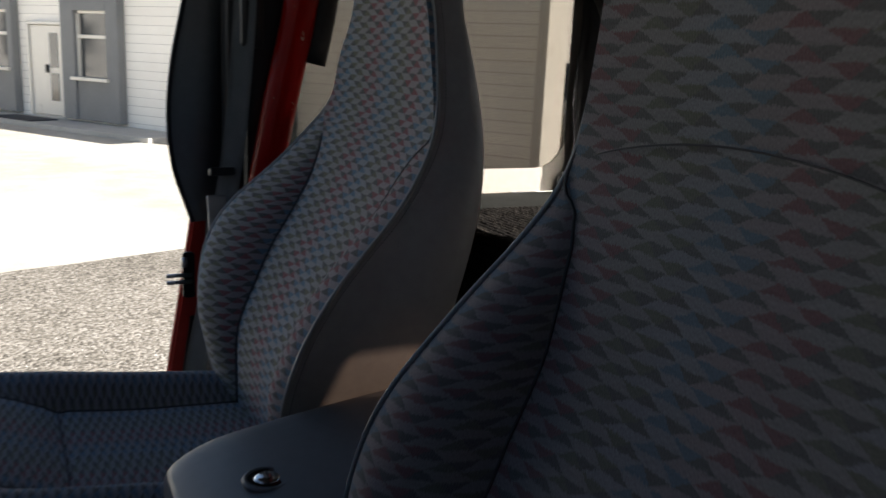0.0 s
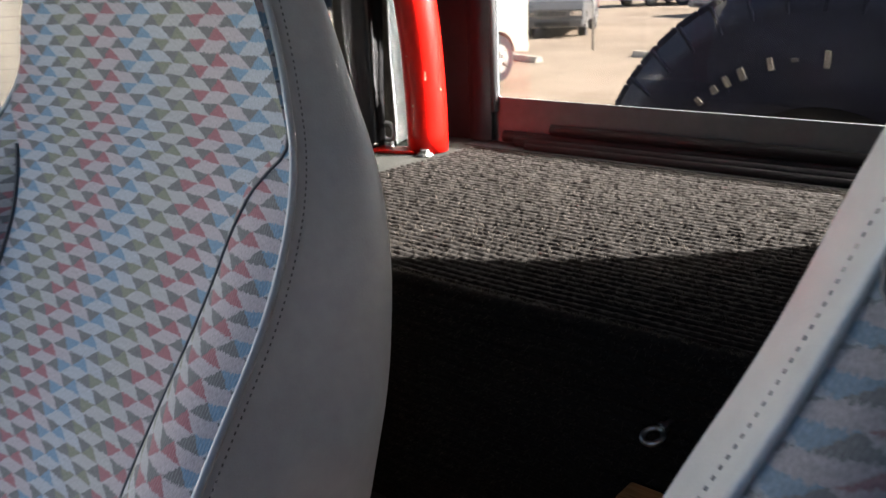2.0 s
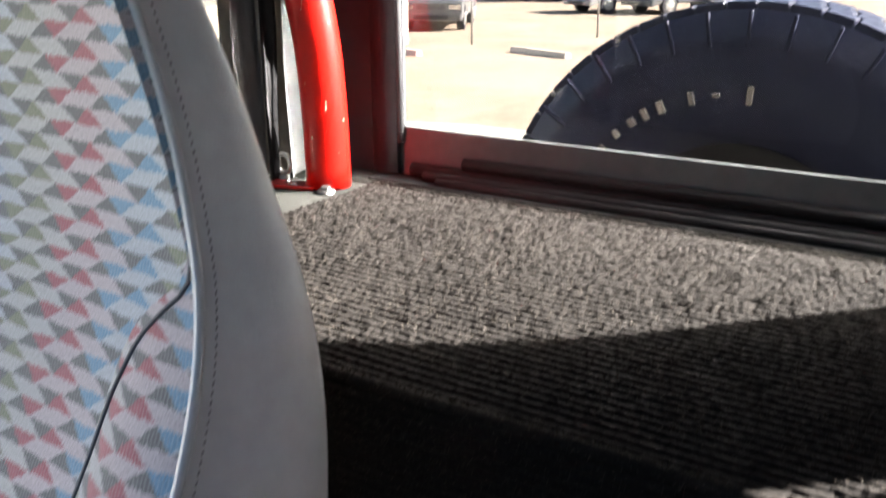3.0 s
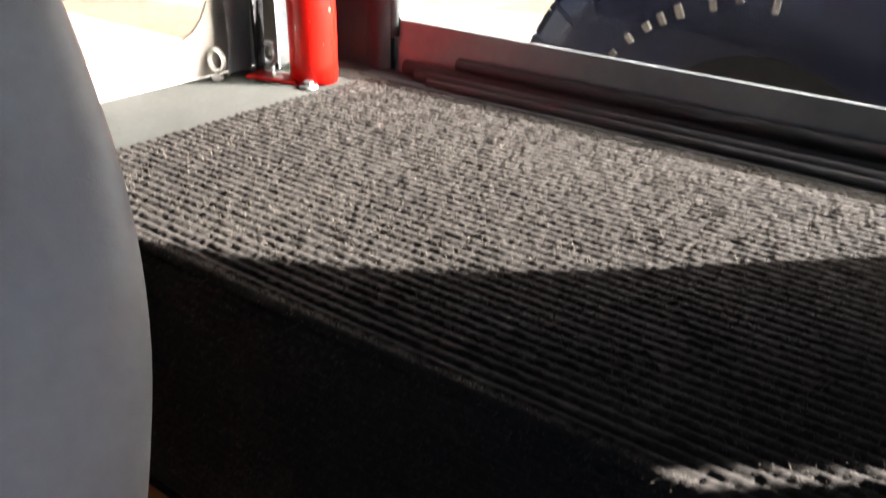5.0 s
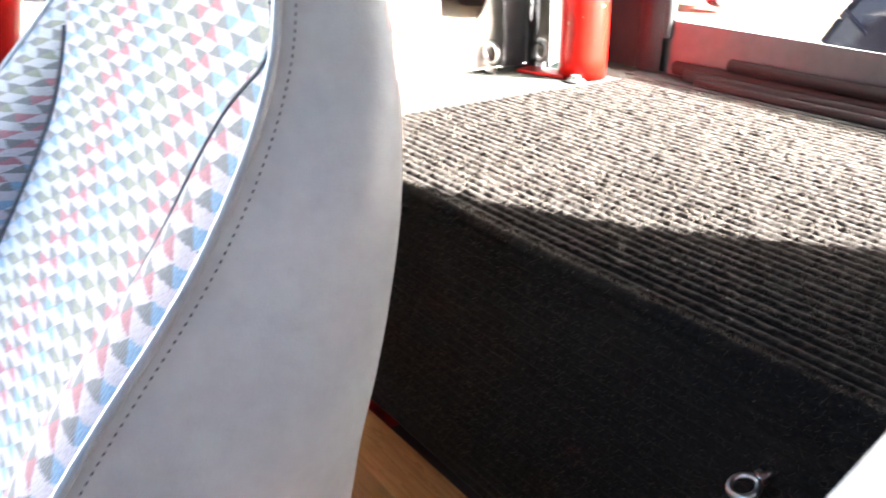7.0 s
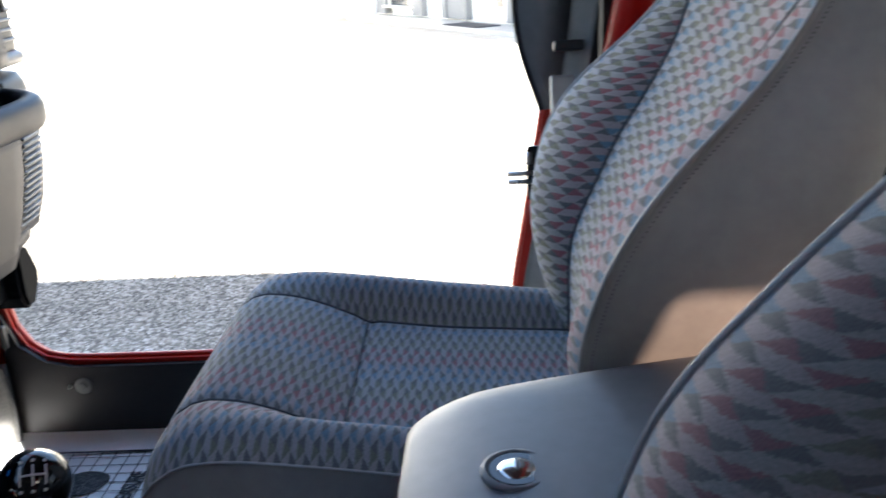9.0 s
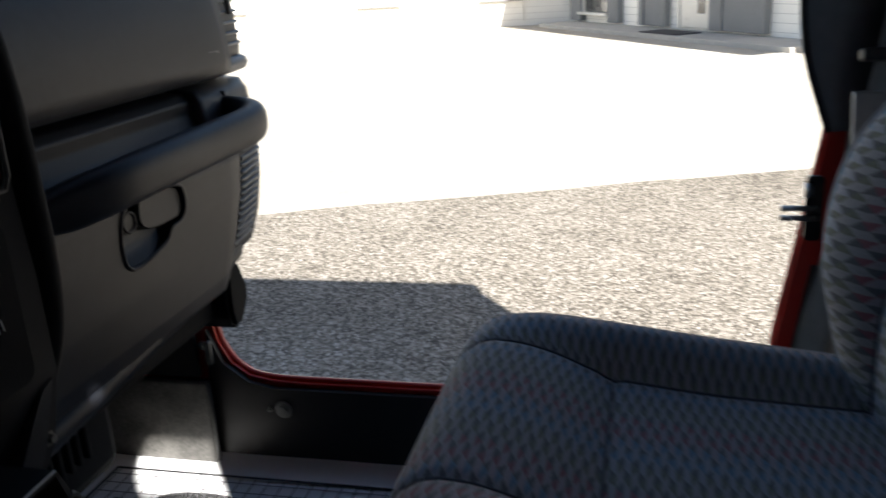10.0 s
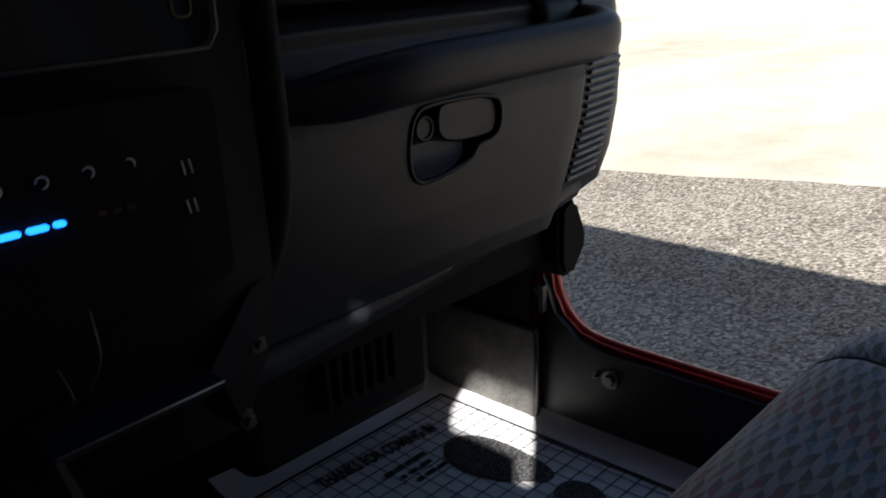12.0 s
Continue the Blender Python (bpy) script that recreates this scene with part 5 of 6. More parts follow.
for k in range(56):
    a = 2 * math.pi * k / 56
    for w, (y0, y1) in enumerate(((-0.10, -0.035), (-0.025, 0.035), (0.045, 0.10))):
        a2 = a + 0.03 * w
        bm = bmesh.new()
        box(bm, (0.380, y0 * 0.85, -0.0205), (0.3955, y1 * 0.85, 0.0205), 0.003)
        bmesh.ops.transform(bm, matrix=Matrix.Translation((CX, CY, CZ)) @ Matrix.Rotation(-a2, 4, "Y"), verts=bm.verts)
        part("tread_block", bm, TYRE, tyre, "", False)
for k in range(40):
    a = 2 * math.pi * k / 40
    bm = bmesh.new()
    box(bm, (0.335, 0.104, -0.003), (0.384, 0.113, 0.003), 0.002)
    bmesh.ops.transform(bm, matrix=Matrix.Translation((CX, CY, CZ)) @ Matrix.Rotation(-a, 4, "Y"), verts=bm.verts)
    part("shoulder_rib", bm, TYRE, tyre, "", False)
bm = bmesh.new()
bmesh.ops.create_cone(bm, cap_ends=True, segments=40, radius1=0.195, radius2=0.185, depth=0.12, matrix=pose(CX, CY, CZ, 90, 0, 0))
part("rim", bm, BLACK_PLASTIC, spare, "black steel rim", False)
# raised marks along the sidewall, drawn as plain bars
for k, (ang, tall) in enumerate(((39, 0.010), (46, 0.014), (53, 0.013), (58, 0.018), (64, 0.020), (74, 0.020), (82, 0.006), (92, 0.026))):
    a = radians(ang)
    bm = bmesh.new()
    box(bm, (0.267 - tall / 2, 0.1060, -0.0050 + 0.002 * (k % 2)), (0.267 + tall / 2, 0.1125, 0.0055), 0.001)
    bmesh.ops.transform(bm, matrix=Matrix.Translation((CX, CY, CZ)) @ Matrix.Rotation(-a, 4, "Y") @ Matrix.Rotation(0.0, 4, "Y"), verts=bm.verts)
    part("raised_bar", bm, LETTER, tyre, "worn white raised bar", False)
part("carrier", tube([(CX, -1.02, 1.05), (CX, -1.26, 1.10)], 0.06, 12), BLACK_PLASTIC, spare, "black carrier bracket")

# ---- outside: ground ----


def fall(y):
    """The yard falls away a little behind the vehicle."""
    return -0.055 * min(max(-y - 3, 0), 9)


rows = [[(x, y, fall(y)) for x in (-400, -120, -40, -15, 0, 15, 30, 60, 150, 400)] for y in (400, 120, 40, 15, 5, 0, -3, -5, -7, -9, -12, -16, -25, -40, -80, -150, -400)]
bm = sheet([r[::-1] for r in rows])
bmesh.ops.recalc_face_normals(bm, faces=bm.faces)
if sum(f.normal.z for f in bm.faces) < 0:
    bmesh.ops.reverse_faces(bm, faces=bm.faces)
tagged(part("ground", bm, SAND), "pale bleached dirt and worn concrete yard", "ground", kind="structure")
rows = [[(x, y + 0.8 * noise.noise((x * 0.3, y, 1)) * (y > -9), fall(y) + 0.008) for x in np.linspace(70, -50, 25)] for y in (-4.6, -8.0, -10, -12, -16, -25, -45, -75)]
bm = sheet(rows)
bmesh.ops.recalc_face_normals(bm, faces=bm.faces)
if sum(f.normal.z for f in bm.faces) < 0:
    bmesh.ops.reverse_faces(bm, faces=bm.faces)
tagged(part("dirt_lot", bm, DIRT), "pale brown dirt parking lot behind the vehicle", "ground", kind="structure")
edge = []
for y in np.linspace(9, -2.8, 40):
    x = 5.02 - 0.34 * (y - 1.5) + 0.06 * noise.noise((y * 1.7, 0, 3))
    edge.append((min(x, 9.5), y))
bm = prism(edge + [(-9, -2.8), (-9, 9)], 0.004, 0.009, "z")
tagged(part("gravel_lane", bm, GRAVEL, None, "", False), "grey loose gravel lane beside the vehicle", "ground", kind="structure")
CHIP = shades("stone_chip", (0.2, 0.185, 0.165), (0.38, 0.355, 0.32), 3, 0.9, 0.1)
rng = random.Random(2)
bm = bmesh.new()
for _ in range(9000):
    x, y = rng.uniform(0.9, 5.3), rng.uniform(-1.5, 4.5)
    if x > 5.0 - 0.34 * (y - 1.5):
        continue
    r = rng.uniform(0.003, 0.008)
    a = rng.random() * 6.28
    t = [bm.verts.new((x + r * math.cos(a + k * 2.1) * rng.uniform(0.7, 1.2), y + r * math.sin(a + k * 2.1), 0.009)) for k in range(3)]
    c = bm.verts.new((x, y, 0.009 + r * rng.uniform(0.5, 1.0)))
    for k in range(3):
        bm.faces.new((t[k], t[(k + 1) % 3], c))
tagged(part("stone_chips", bm, CHIP, None, "", False), "pale loose stone chips on the gravel", "gravel", kind="stuff")

# ---- low white building across the yard ----
house = thing("building", "long white-sided building with grey trimmed windows and doors", "building")
BX = 22.0
boxed("wall", (BX, 2.0, 0), (BX + 0.25, 34, 4.4), SIDING, house, 0)
boxed("roof_edge", (BX - 0.3, 2.4, 4.4), (BX + 3, 34, 4.6), GREY_PAINT, house, 0.02)


def plain_window(y0, y1):
    ob = new("window")
    ob.parent = house
    m = (y0 + y1) / 2
    boxed("window_frame", (BX - 0.05, y0, 0.98), (BX, y1, 2.2), CREAM_PAINT, ob, 0.01)
    boxed("pane", (BX - 0.058, y0 + 0.06, 1.03), (BX - 0.051, m - 0.03, 2.12), DARK_GLASS, ob, 0)
    boxed("pane", (BX - 0.058, m + 0.03, 1.03), (BX - 0.051, y1 - 0.06, 2.12), DARK_GLASS, ob, 0)
    boxed("sill", (BX - 0.10, y0 - 0.05, 0.62), (BX, y1 + 0.05, 0.68), GREY_PAINT, ob, 0.01)
    boxed("sill_drop", (BX - 0.07, y0 - 0.03, 0.12), (BX, y0 + 0.0, 0.62), CREAM_PAINT, ob, 0.005)


plain_window(3.4, 4.45)
plain_window(6.6, 7.7)
plain_window(10.9, 12.15)
plain_window(15.6, 16.8)

# wing that runs back at an angle from the end of the long wall, its yard side in shade
wing = thing("building_wing", "white-sided wing with grey window bays and a glazed door", "building")
wing.matrix_world = pose(21.9, 2.2, 0, 0, 0, 210)
boxed("wall", (0.0, 0.0, -0.5), (15.66, 0.5, 3.8), BRIGHT_SIDING, wing, 0)
boxed("corner_board", (15.62, -0.03, -0.5), (15.76, 0.53, 3.8), CREAM_PAINT, wing, 0.01)
boxed("walk", (0.2, -0.95, -0.2), (9.5, -0.01, 0.08), CONCRETE, wing, 0.01, "narrow raised concrete walk")
boxed("eaves", (0.0, -0.6, 3.8), (15.8, 0.6, 3.92), GREY_PAINT, wing, 0.02, "grey eaves along the wing")


def bay(x0, x1, w0, w1, low, high):
    """A grey bay standing proud of the wing's wall: window frame, panes, sill and lower panel."""
    ob = new("window")
    ob.parent = wing
    boxed("surround", (x0, -0.16, 0.12), (w0 - 0.05, -0.004, 2.7), GREY_PAINT, ob, 0.01)
    boxed("surround", (w1 + 0.05, -0.16, 0.12), (x1, -0.004, 2.7), GREY_PAINT, ob, 0.01)
    boxed("head", (w0 - 0.05, -0.16, high + 0.05), (w1 + 0.05, -0.004, 2.7), GREY_PAINT, ob, 0)
    if low > 0.5:
        boxed("lower_panel", (w0 - 0.05, -0.12, 0.12), (w1 + 0.05, -0.004, low - 0.06), GREY_PAINT, ob, 0.01)
    boxed("sill", (w0 - 0.12, -0.22, low - 0.06), (w1 + 0.12, -0.005, low), CREAM_PAINT, ob, 0.008)
    for a, b, c, d in ((w0 - 0.05, w0, low, high), (w1, w1 + 0.05, low, high), (w0, w1, high, high + 0.05), (w0, w1, high - 0.42, high - 0.36)):
        boxed("window_frame", (a, -0.10, c), (b, -0.006, d), CREAM_PAINT, ob, 0.006)
    boxed("pane", (w0, -0.05, low), (w1, -0.03, high - 0.42), DARK_GLASS, ob, 0)
    boxed("pane", (w0, -0.05, high - 0.36), (w1, -0.03, high), DARK_GLASS, ob, 0)


bay(0.32, 2.71, 0.92, 2.18, 0.32, 2.1)
bay(3.62, 4.66, 3.86, 4.44, 0.95, 1.97)
bay(6.18, 7.77, 6.61, 7.40, 0.88, 1.97)
bay(10.2, 11.7, 10.6, 11.4, 0.88, 1.97)
door = new("door")
door.parent = wing
for a, b, c, d in ((5.03, 5.10, 0.12, 1.82), (6.07, 6.14, 0.12, 1.82), (5.10, 6.07, 1.76, 1.82)):
    boxed("door_frame", (a, -0.10, c), (b, -0.004, d), CREAM_PAINT, door, 0.008)
boxed("door_leaf", (5.11, -0.07, 0.13), (6.06, -0.02, 1.75), CREAM_PAINT, door, 0.01, "white door with a tall glazed panel")
for a, b in ((0.40, 0.90), (1.0, 1.62)):
    boxed("door_pane", (5.70, -0.078, a), (5.95, -0.071, b), DARK_GLASS, door, 0)
boxed("door_handle", (5.60, -0.12, 0.90), (5.65, -0.072, 1.05), BLACK_PLASTIC, door, 0.006)
door_mat = thing("door_mat", "dark rubber door mat on the concrete walk", "door mat")
door_mat.matrix_world = wing.matrix_world.copy()
boxed("mat_body", (4.9, -0.85, 0.081), (6.2, -0.3, 0.10), RUBBER, door_mat, 0.005)
annex = thing("annex", "white annex with a brown post and a dark window", "building")
boxed("wall", (18.0, -16.4, -0.5), (18.3, -9.0, 4.0), SIDING, annex, 0)
boxed("post", (17.8, -14.4, -0.5), (18.0, -14.1, 4.0), BARK, annex, 0.01)
boxed("window_frame", (17.9, -16.3, 0.3), (18.0, -14.6, 3.0), CREAM_PAINT, annex, 0.01)
boxed("pane", (17.88, -16.2, 0.4), (17.899, -14.8, 2.9), DARK_GLASS, annex, 0)


# ---- vehicles in the yard ----
def wheel(parent, x, y, r, w, side):
    bm = tube([(x - w / 2 * side, y, r), (x + w / 2 * side, y, r)], r, 28)
    ty = part("wheel", bm, RUBBER, parent, "", False)
    bm = tube([(x + (w / 2 - 0.02) * side, y, r), (x + (w / 2 + 0.008) * side, y, r)], r * 0.62, 24)
    part("rim", bm, GALV, ty, "grey alloy rim", False)
    for k in range(5):
        a = 2 * math.pi * k / 5
        part("spoke", tube([(x + (w / 2 + 0.012) * side, y, r), (x + (w / 2 + 0.012) * side, y + r * 0.55 * math.cos(a), r + r * 0.55 * math.sin(a))], r * 0.07, 6), STEEL, ty)


def car(name, label, at, heading, paint, length, width, height, belt, kind="car", second=None):
    """A parked vehicle, built nose to +y and then turned: body, cabin, glass, lamps, wheels."""
    ob = thing(name, label, "car" if kind != "pickup" else "pickup truck", group="parked vehicles")
    L, W = length / 2, width / 2
    hood = belt - 0.06
    if kind == "pickup":
        side = [(-L, 0.55), (-L, belt), (-0.15 * length, belt), (-0.14 * length, height - 0.05), (-0.11 * length, height), (0.06 * length, height), (0.17 * length, belt + 0.02), (0.44 * length, hood), (L, hood - 0.18), (L, 0.5)]
    elif kind == "suv":
        side = [(-L, 0.5), (-L, belt), (-L * 0.86, height - 0.08), (-L * 0.7, height), (0.02 * length, height), (0.20 * length, belt + 0.02), (0.44 * length, hood), (L, hood - 0.22), (L, 0.42)]
    else:
        side = [(-L, 0.45), (-L, belt - 0.05), (-L * 0.72, belt), (-L * 0.40, height), (0.02 * length, height), (0.22 * length, belt), (0.44 * length, hood - 0.04), (L, hood - 0.24), (L, 0.38)]
    under = 0.30 if kind != "pickup" else 0.45
    r = 0.34 if kind != "pickup" else 0.40
    front, rear = 0.32 * length, (-0.345 if kind == "pickup" else -0.32) * length

    def arch(c):
        return [(c + (r + 0.06) * math.cos(radians(a)), r + (r + 0.06) * math.sin(radians(a))) for a in range(170, 5, -20)]

    lower = [(-L, under)] + [p for p in arch(rear) if p[1] > under] + [p for p in arch(front) if p[1] > under] + [(L, under)]
    outline = lower + side[::-1]
    bm = bmesh.new()
    rings = []
    for x, inset in ((-1, 0.0), (-0.97, 0.03), (0.97, 0.03), (1, 0.0)):
        ring = []
        for y, z in outline:
            taper = 1 - 0.16 * max(0, (z - belt) / max(0.1, height - belt))
            grow = inset if abs(x) < 1 else 0
            ring.append(bm.verts.new((x * W * taper, y * (1 + grow * 0.3), z + grow * 0.4 * (z > belt))))
        rings.append(ring)
    n = len(outline)
    for a, b in zip(rings, rings[1:]):
        for i in range(n):
            bm.faces.new((a[i], a[(i + 1) % n], b[(i + 1) % n], b[i]))
    bm.faces.new(rings[0][::-1])
    bm.faces.new(rings[-1])
    bmesh.ops.recalc_face_normals(bm, faces=bm.faces)
    sharp = [e for e in bm.edges if len(e.link_faces) == 2 and e.calc_face_angle(0) > 0.35]
    bmesh.ops.bevel(bm, geom=sharp, offset=0.045, segments=3, profile=0.6, affect="EDGES", clamp_overlap=True)
    body = part("body", bm, paint, ob)
    # glass
    top = [p for p in side if p[1] > belt + 0.015]
    y0, y1 = min(p[0] for p in top), max(p[0] for p in top)
    t0, t1 = min(p[0] for p in top if p[1] > height - 0.1), max(p[0] for p in top if p[1] > height - 0.02)
    glass = [(y0 + 0.14, belt + 0.05), (t0 + 0.10, height - 0.12), (t1 - 0.03, height - 0.10), (y1 - 0.22, belt + 0.05)]
    taper = 1 - 0.16 * 0.55
    for s in (-1, 1):
        mids = np.linspace(0, 1, 3)
        for u0, u1 in zip(mids, mids[1:]):
            lo = [glass[0][0] + (glass[3][0] - glass[0][0]) * (u + d) for u, d in ((u0, 0.01), (u1, -0.01))]
            hi = [glass[1][0] + (glass[2][0] - glass[1][0]) * (u + d) for u, d in ((u0, 0.01), (u1, -0.01))]
            zl, zh = glass[0][1], glass[1][1]
            xl = s * (W * (1 - 0.16 * (zl - belt) / (height - belt)) + 0.006)
            xh = s * (W * (1 - 0.16 * (zh - belt) / (height - belt)) + 0.006)
            bm = bmesh.new()
            bm.faces.new([bm.verts.new(p) for p in ((xl, lo[0], zl), (xl, lo[1], zl), (xh, hi[1], zh), (xh, hi[0], zh))])
            bmesh.ops.solidify(bm, geom=bm.faces[:], thickness=0.01)
            part("side_window", bm, DARK_GLASS, ob, "", False)
        boxed("mirror", (s * (W + 0.02), y1 - 0.45, belt + 0.02), (s * (W + 0.20), y1 - 0.32, belt + 0.20), BLACK_PLASTIC, ob, 0.03)
        for k in range(2):
            boxed("door_handle", (s * (W + 0.002), -0.02 * length - 0.95 * k * (kind != "pickup"), belt - 0.14), (s * (W + 0.025), -0.02 * length + 0.2 - 0.95 * k * (kind != "pickup"), belt - 0.09), BLACK_PLASTIC, ob, 0.008)
            boxed("door_gap", (s * (W + 0.001), 0.14 * length - 1.05 * k, under + 0.12), (s * (W + 0.004), 0.145 * length - 1.05 * k, belt), BLACK_PLASTIC, ob, 0)
    ws = [(W * 0.86, y1 - 0.02, belt + 0.06), (-W * 0.86, y1 - 0.02, belt + 0.06), (-W * 0.74, t1 + 0.04, height - 0.06), (W * 0.74, t1 + 0.04, height - 0.06)]
    off = Vector((0, 0.028, 0.02))
    bm = bmesh.new()
    bm.faces.new([bm.verts.new(Vector(p) + off) for p in ws])
    bmesh.ops.solidify(bm, geom=bm.faces[:], thickness=0.008)
    part("windscreen", bm, DARK_GLASS, ob, "", False)
    # front and rear
    grille = boxed("grille", (-W * 0.48, L - 0.02, hood - 0.42), (W * 0.48, L + 0.02, hood - 0.24), BLACK_PLASTIC, ob, 0.02)
    for k in range(3):
        boxed("grille_bar", (-W * 0.47, L + 0.018, hood - 0.40 + 0.06 * k), (W * 0.47, L + 0.03, hood - 0.385 + 0.06 * k), CHROME, grille, 0.003)
    boxed("front_bumper", (-W * 0.98, L - 0.10, under), (W * 0.98, L + 0.07, 0.52), second or paint, ob, 0.05)
    boxed("lower_grille", (-W * 0.55, L + 0.068, under + 0.05), (W * 0.55, L + 0.08, under + 0.16), BLACK_PLASTIC, ob, 0.01)
    boxed("rear_bumper", (-W * 0.98, -L - 0.09, under + 0.05), (W * 0.98, -L + 0.10, 0.60), second or paint, ob, 0.04)
    for s in (-1, 1):
        boxed("headlight", (s * W * 0.55, L - 0.16, hood - 0.42), (s * W * 0.97, L + 0.022, hood - 0.24), CHROME, ob, 0.03)
        boxed("tail_light", (s * W * 0.80, -L - 0.012, belt - 0.45), (s * W * 0.99, -L + 0.06, belt - 0.10), CAR_RED, ob, 0.02)
        for y in (front, rear):
            wheel(ob, s * (W - 0.11), y, r, 0.22, s)
        if second:
            boxed("lower_side", (s * (W - 0.01), rear + r + 0.1, under), (s * (W + 0.012), front - r - 0.1, under + 0.28), second, ob, 0.02, "pale lower body side")
    if kind == "pickup":
        boxed("bed_well", (-W * 0.86, -L + 0.08, belt - 0.02), (W * 0.86, -0.16 * length, belt + 0.004), BLACK_PLASTIC, ob, 0)
        boxed("bed_rail", (-W, -L, belt), (-W * 0.88, -0.155 * length, belt + 0.05), paint, ob, 0.015)
        boxed("bed_rail", (W * 0.88, -L, belt), (W, -0.155 * length, belt + 0.05), paint, ob, 0.015)
    ob.matrix_world = pose(at[0], at[1], fall(at[1]) + 0.004, 0, 0, math.degrees(math.atan2(-heading[0], heading[1])))
    return ob


car("pickup_truck", "cream and tan pickup truck parked on the dirt", (10.0, -10.35), (0.02, 1.0), PICKUP_PAINT, 5.6, 1.95, 1.98, 1.36, "pickup", TAN_PAINT)
car("suv", "charcoal grey compact SUV parked facing the yard", (14.9, -23.6), (-0.42, 0.91), CHARCOAL, 4.4, 1.82, 1.68, 1.08, "suv")
car("red_car", "red sedan parked beside the pickup", (21.0, -28.5), (-0.84, 0.3), CAR_RED, 4.5, 1.8, 1.45, 0.98, "car")
car("white_car", "white sedan parked behind the red one", (23.5, -33.0), (-0.84, 0.3), WHITE_PAINT, 4.6, 1.8, 1.5, 1.0, "car")
car("dark_truck", "dark pickup truck with a wide chrome grille", (13.4, -9.6), (-0.86, 0.50), NAVY, 5.4, 1.95, 1.85, 1.2, "pickup", GALV)
car("white_suv", "white SUV parked far off by the fence", (20.0, -40.5), (-0.3, -1.0), WHITE_PAINT, 4.6, 1.85, 1.75, 1.1, "suv")
car("silver_suv", "silver grey SUV parked far off", (12.6, -33.5), (0.5, 0.8), GALV, 4.5, 1.85, 1.75, 1.1, "suv")
car("charcoal_suv", "charcoal SUV parked far off beside the silver one", (10.4, -34.0), (0.5, 0.8), CHARCOAL, 4.5, 1.85, 1.75, 1.1, "suv")
car("red_pickup", "red pickup parked far off", (17.0, -41), (0.95, 0.3), CAR_RED, 5.4, 1.9, 1.8, 1.15, "pickup")
car("off_road_car", "pale off-road car with a spare wheel, parked far off", (27.6, -50), (0.1, -1.0), WHITE_PAINT, 3.9, 1.7, 1.8, 1.1, "suv")
car("white_van", "white van parked far off along the fence", (8.0, -36), (0.6, 0.8), WHITE_PAINT, 5.0, 1.95, 2.1, 1.2, "suv")

# wheel stops
for k, (x, y) in enumerate(((11.4, -16.2), (8.4, -17.4), (5.4, -18.6))):
    ob = thing("wheel_stop", "low pale concrete wheel stop", "wheel stop", group="wheel stops")
    bm = prism([(-0.10, 0.01), (-0.07, 0.13), (0.07, 0.13), (0.10, 0.01)], -0.9, 0.9)
    bmesh.ops.transform(bm, matrix=pose(x, y, fall(y), 0, 0, -22), verts=bm.verts)
    part("block", bm, CONCRETE, ob, "", False)

# ---- fence, lamps, canopy, trees in the distance ----
fence = thing("chain_link_fence", "galvanised chain link fence with steel posts", "fence")
a, b = Vector((34, -56, -0.5)), Vector((-20, -50, -0.5))
for p in (Vector((10.9, -18.7, -0.5)), Vector((9.0, -22.1, -0.5)), *[a + (b - a) * w for w in np.linspace(0, 1, 16)]):
    part("post", tube([p, p + Vector((0, 0, 1.9))], 0.03, 8), GALV, fence)
for z in (1.85, 0.15):
    part("rail", tube([a + Vector((0, 0, z)), b + Vector((0, 0, z))], 0.022, 6), GALV, fence)
for k in range(60):
    for s in (0, 1):
        p = a + (b - a) * (k / 60)
        q = a + (b - a) * ((k + 1) / 60)
        part("wire", tube([p + Vector((0, 0, 1.85 * s)), q + Vector((0, 0, 1.85 * (1 - s)))], 0.008, 4), GALV, fence)


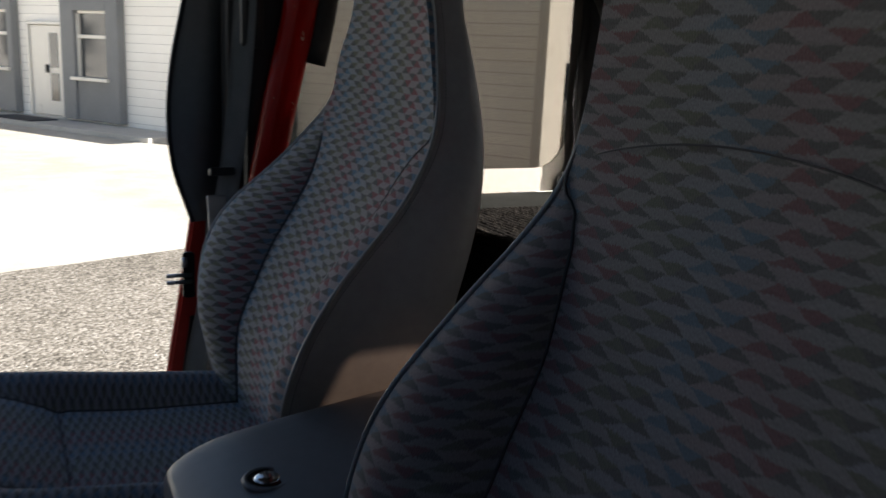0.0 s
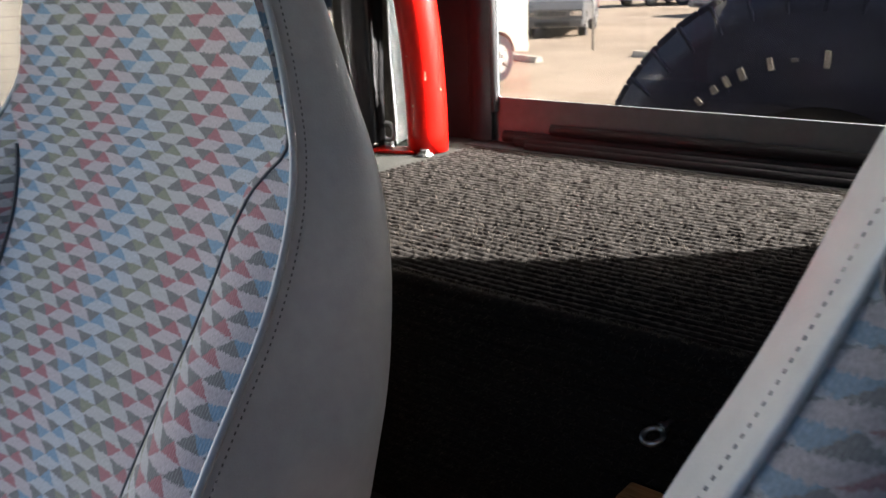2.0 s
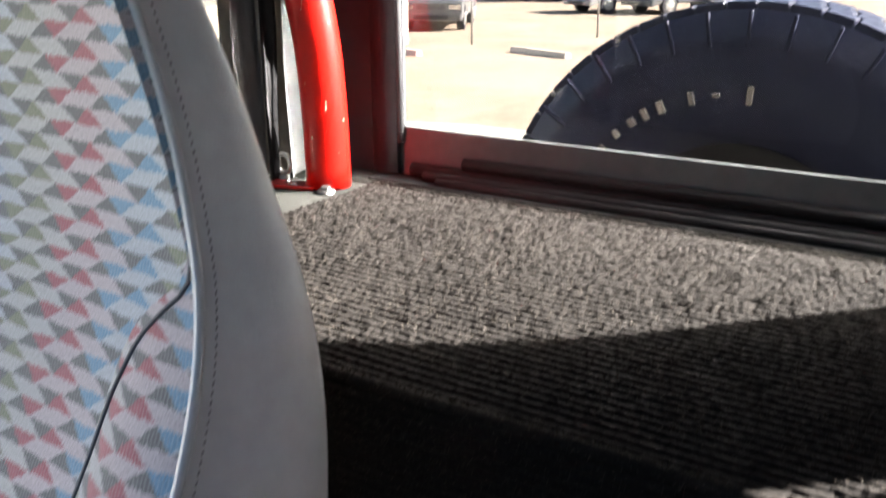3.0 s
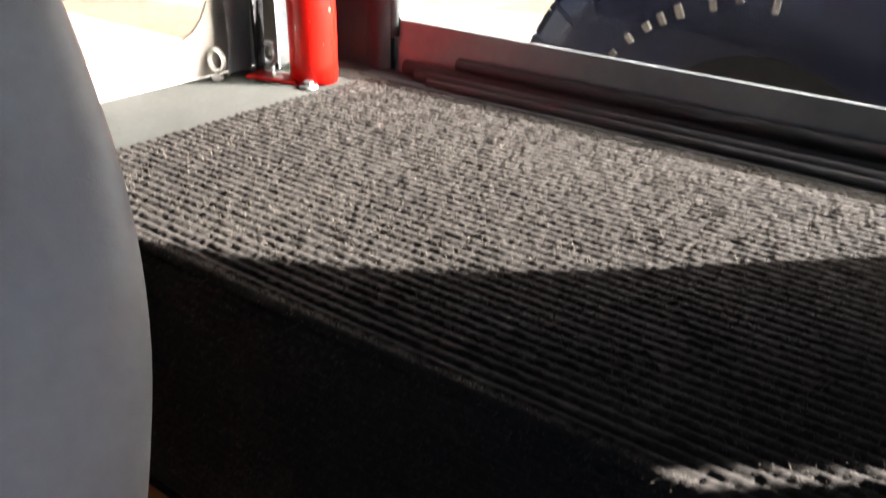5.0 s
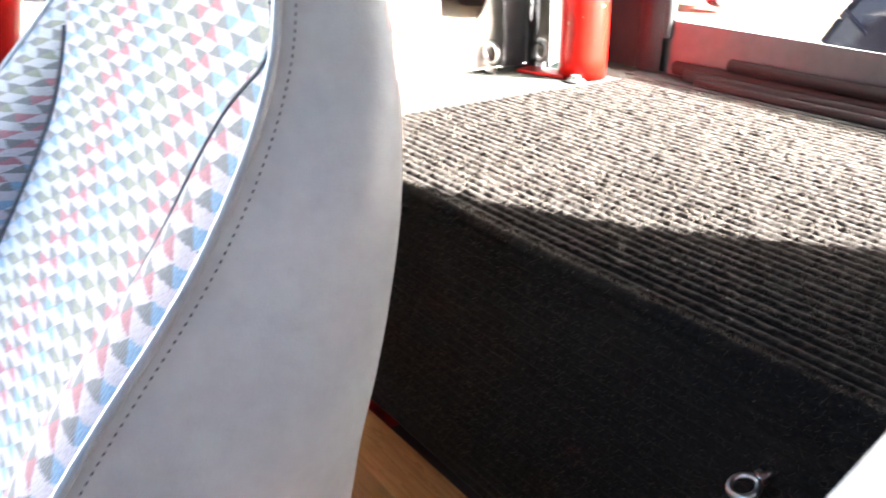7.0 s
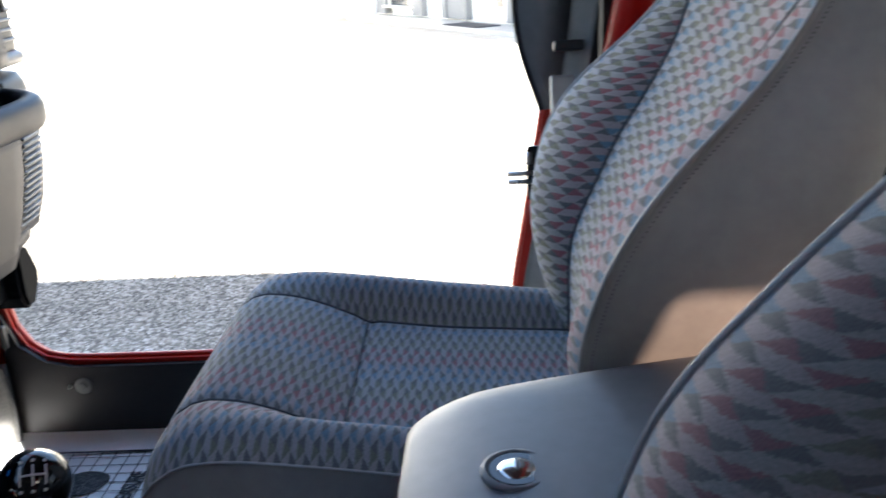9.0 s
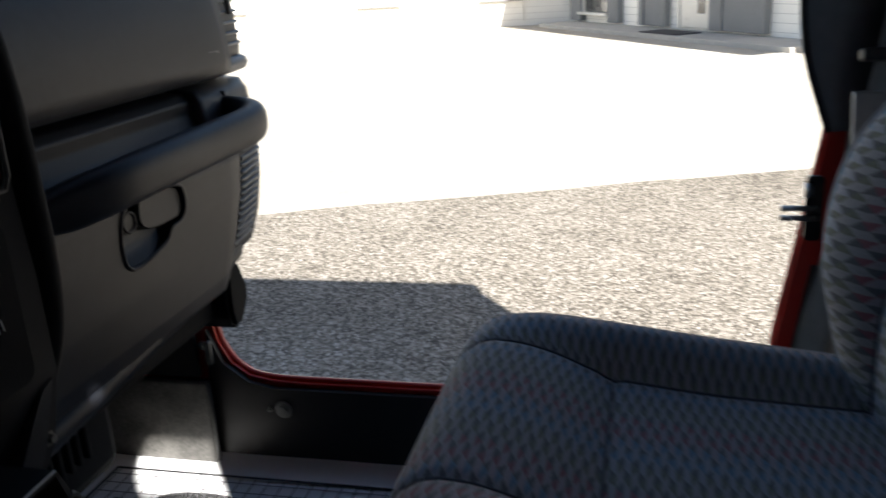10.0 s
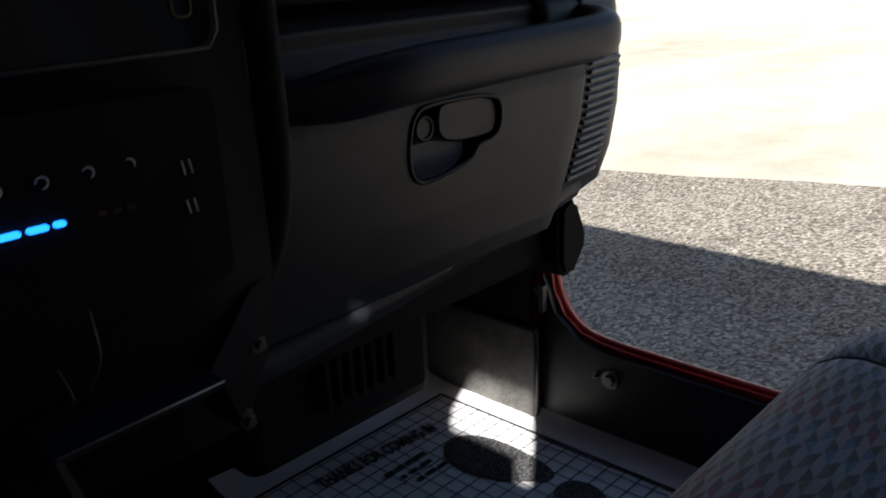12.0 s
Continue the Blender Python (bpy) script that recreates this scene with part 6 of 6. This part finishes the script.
def tree(at, tall, wide, seed, label):
    rng = random.Random(seed)
    ob = thing("tree", label, "tree", at, group="trees along the road")
    part("trunk", tube(spline([(0, 0, 0), (0.1, 0.05, tall * 0.3), (-0.05, 0.1, tall * 0.7)], 10), [0.22 - 0.016 * k for k in range(10)], 8), BARK, ob)
    for k in range(5):
        t = rng.uniform(0, 6.28)
        part("limb", tube([(0, 0, tall * 0.38), (wide * 0.35 * math.cos(t), wide * 0.35 * math.sin(t), tall * rng.uniform(0.55, 0.85))], [0.09, 0.03], 6), BARK, ob)
    bm = bmesh.new()
    for _ in range(900):
        d = Vector((rng.gauss(0, 1), rng.gauss(0, 1), rng.gauss(0, 0.8)))
        d = d.normalized() * rng.random() ** 0.45
        c = Vector((d.x * wide, d.y * wide, tall * 0.7 + d.z * tall * 0.36 + 0.3 * math.sin(d.x * 7)))
        r = rng.uniform(0.14, 0.36)
        m = Euler((rng.random() * 6, rng.random() * 6, rng.random() * 6)).to_matrix()
        v = [bm.verts.new(c + m @ Vector(q)) for q in ((-r, 0, 0), (0, -r * 0.5, r * 0.2), (r, 0, 0), (0, r * 0.5, -r * 0.1))]
        bm.faces.new(v)
    part("crown", bm, LEAF, ob, "", False)


tree((30, -64, -0.5), 5.0, 3.6, 1, "dusty green roadside tree")
tree((38, -70, -0.5), 5.5, 3.2, 2, "dusty green roadside tree")
tree((0, -70, -0.5), 7.0, 4.2, 3, "dusty green roadside tree")
tree((-14, -66, -0.5), 6.0, 3.8, 4, "dusty green roadside tree")
tree((34, -60, -0.5), 6.0, 3.4, 5, "dusty green roadside tree")
canopy = thing("station_canopy", "yellow and orange fuel station canopy on steel posts", "canopy")
boxed("roof", (50, -84, 3.2), (64, -76, 4.3), YELLOW, canopy, 0.05)
boxed("lower_band", (49.97, -84.03, 3.15), (64.03, -75.97, 3.5), ORANGE, canopy, 0.02, "orange lower band")
for x in (53, 61):
    part("post", tube([(x, -78, -0.5), (x, -78, 3.2)], 0.2, 8), GALV, canopy)
for k, (x, y) in enumerate(((38, -50), (52, -56), (26, -58), (6, -60))):
    lamp = thing("lot_lamp", "tall grey steel parking lot lamp", "street lamp", (x, y, -0.5), group="lot lamps")
    part("pole", tube([(0, 0, 0), (0, 0, 8)], 0.08, 8), GALV, lamp)
    part("arm", tube([(0, 0, 8), (-0.9, 0, 8.05)], 0.05, 6), GALV, lamp)
    boxed("lamp_head", (-1.4, -0.14, 7.98), (-0.7, 0.14, 8.12), GALV, lamp, 0.03)
shops = thing("far_shops", "low pale shop buildings across the road", "building")
for k, (x, w, h) in enumerate(((-40, 26, 4), (-8, 22, 5), (18, 20, 4), (44, 30, 4.5))):
    boxed("block", (x, -116, -0.5), (x + w, -104, h - 1), (SIDING, TAN_PAINT)[k % 2], shops, 0.05)
    for q in range(5):
        boxed("shop_window", (x + 1.5 + q * w / 5, -103.98, 0.2), (x + 1.5 + q * w / 5 + w / 9, -103.95, 1.8), DARK_GLASS, shops, 0)
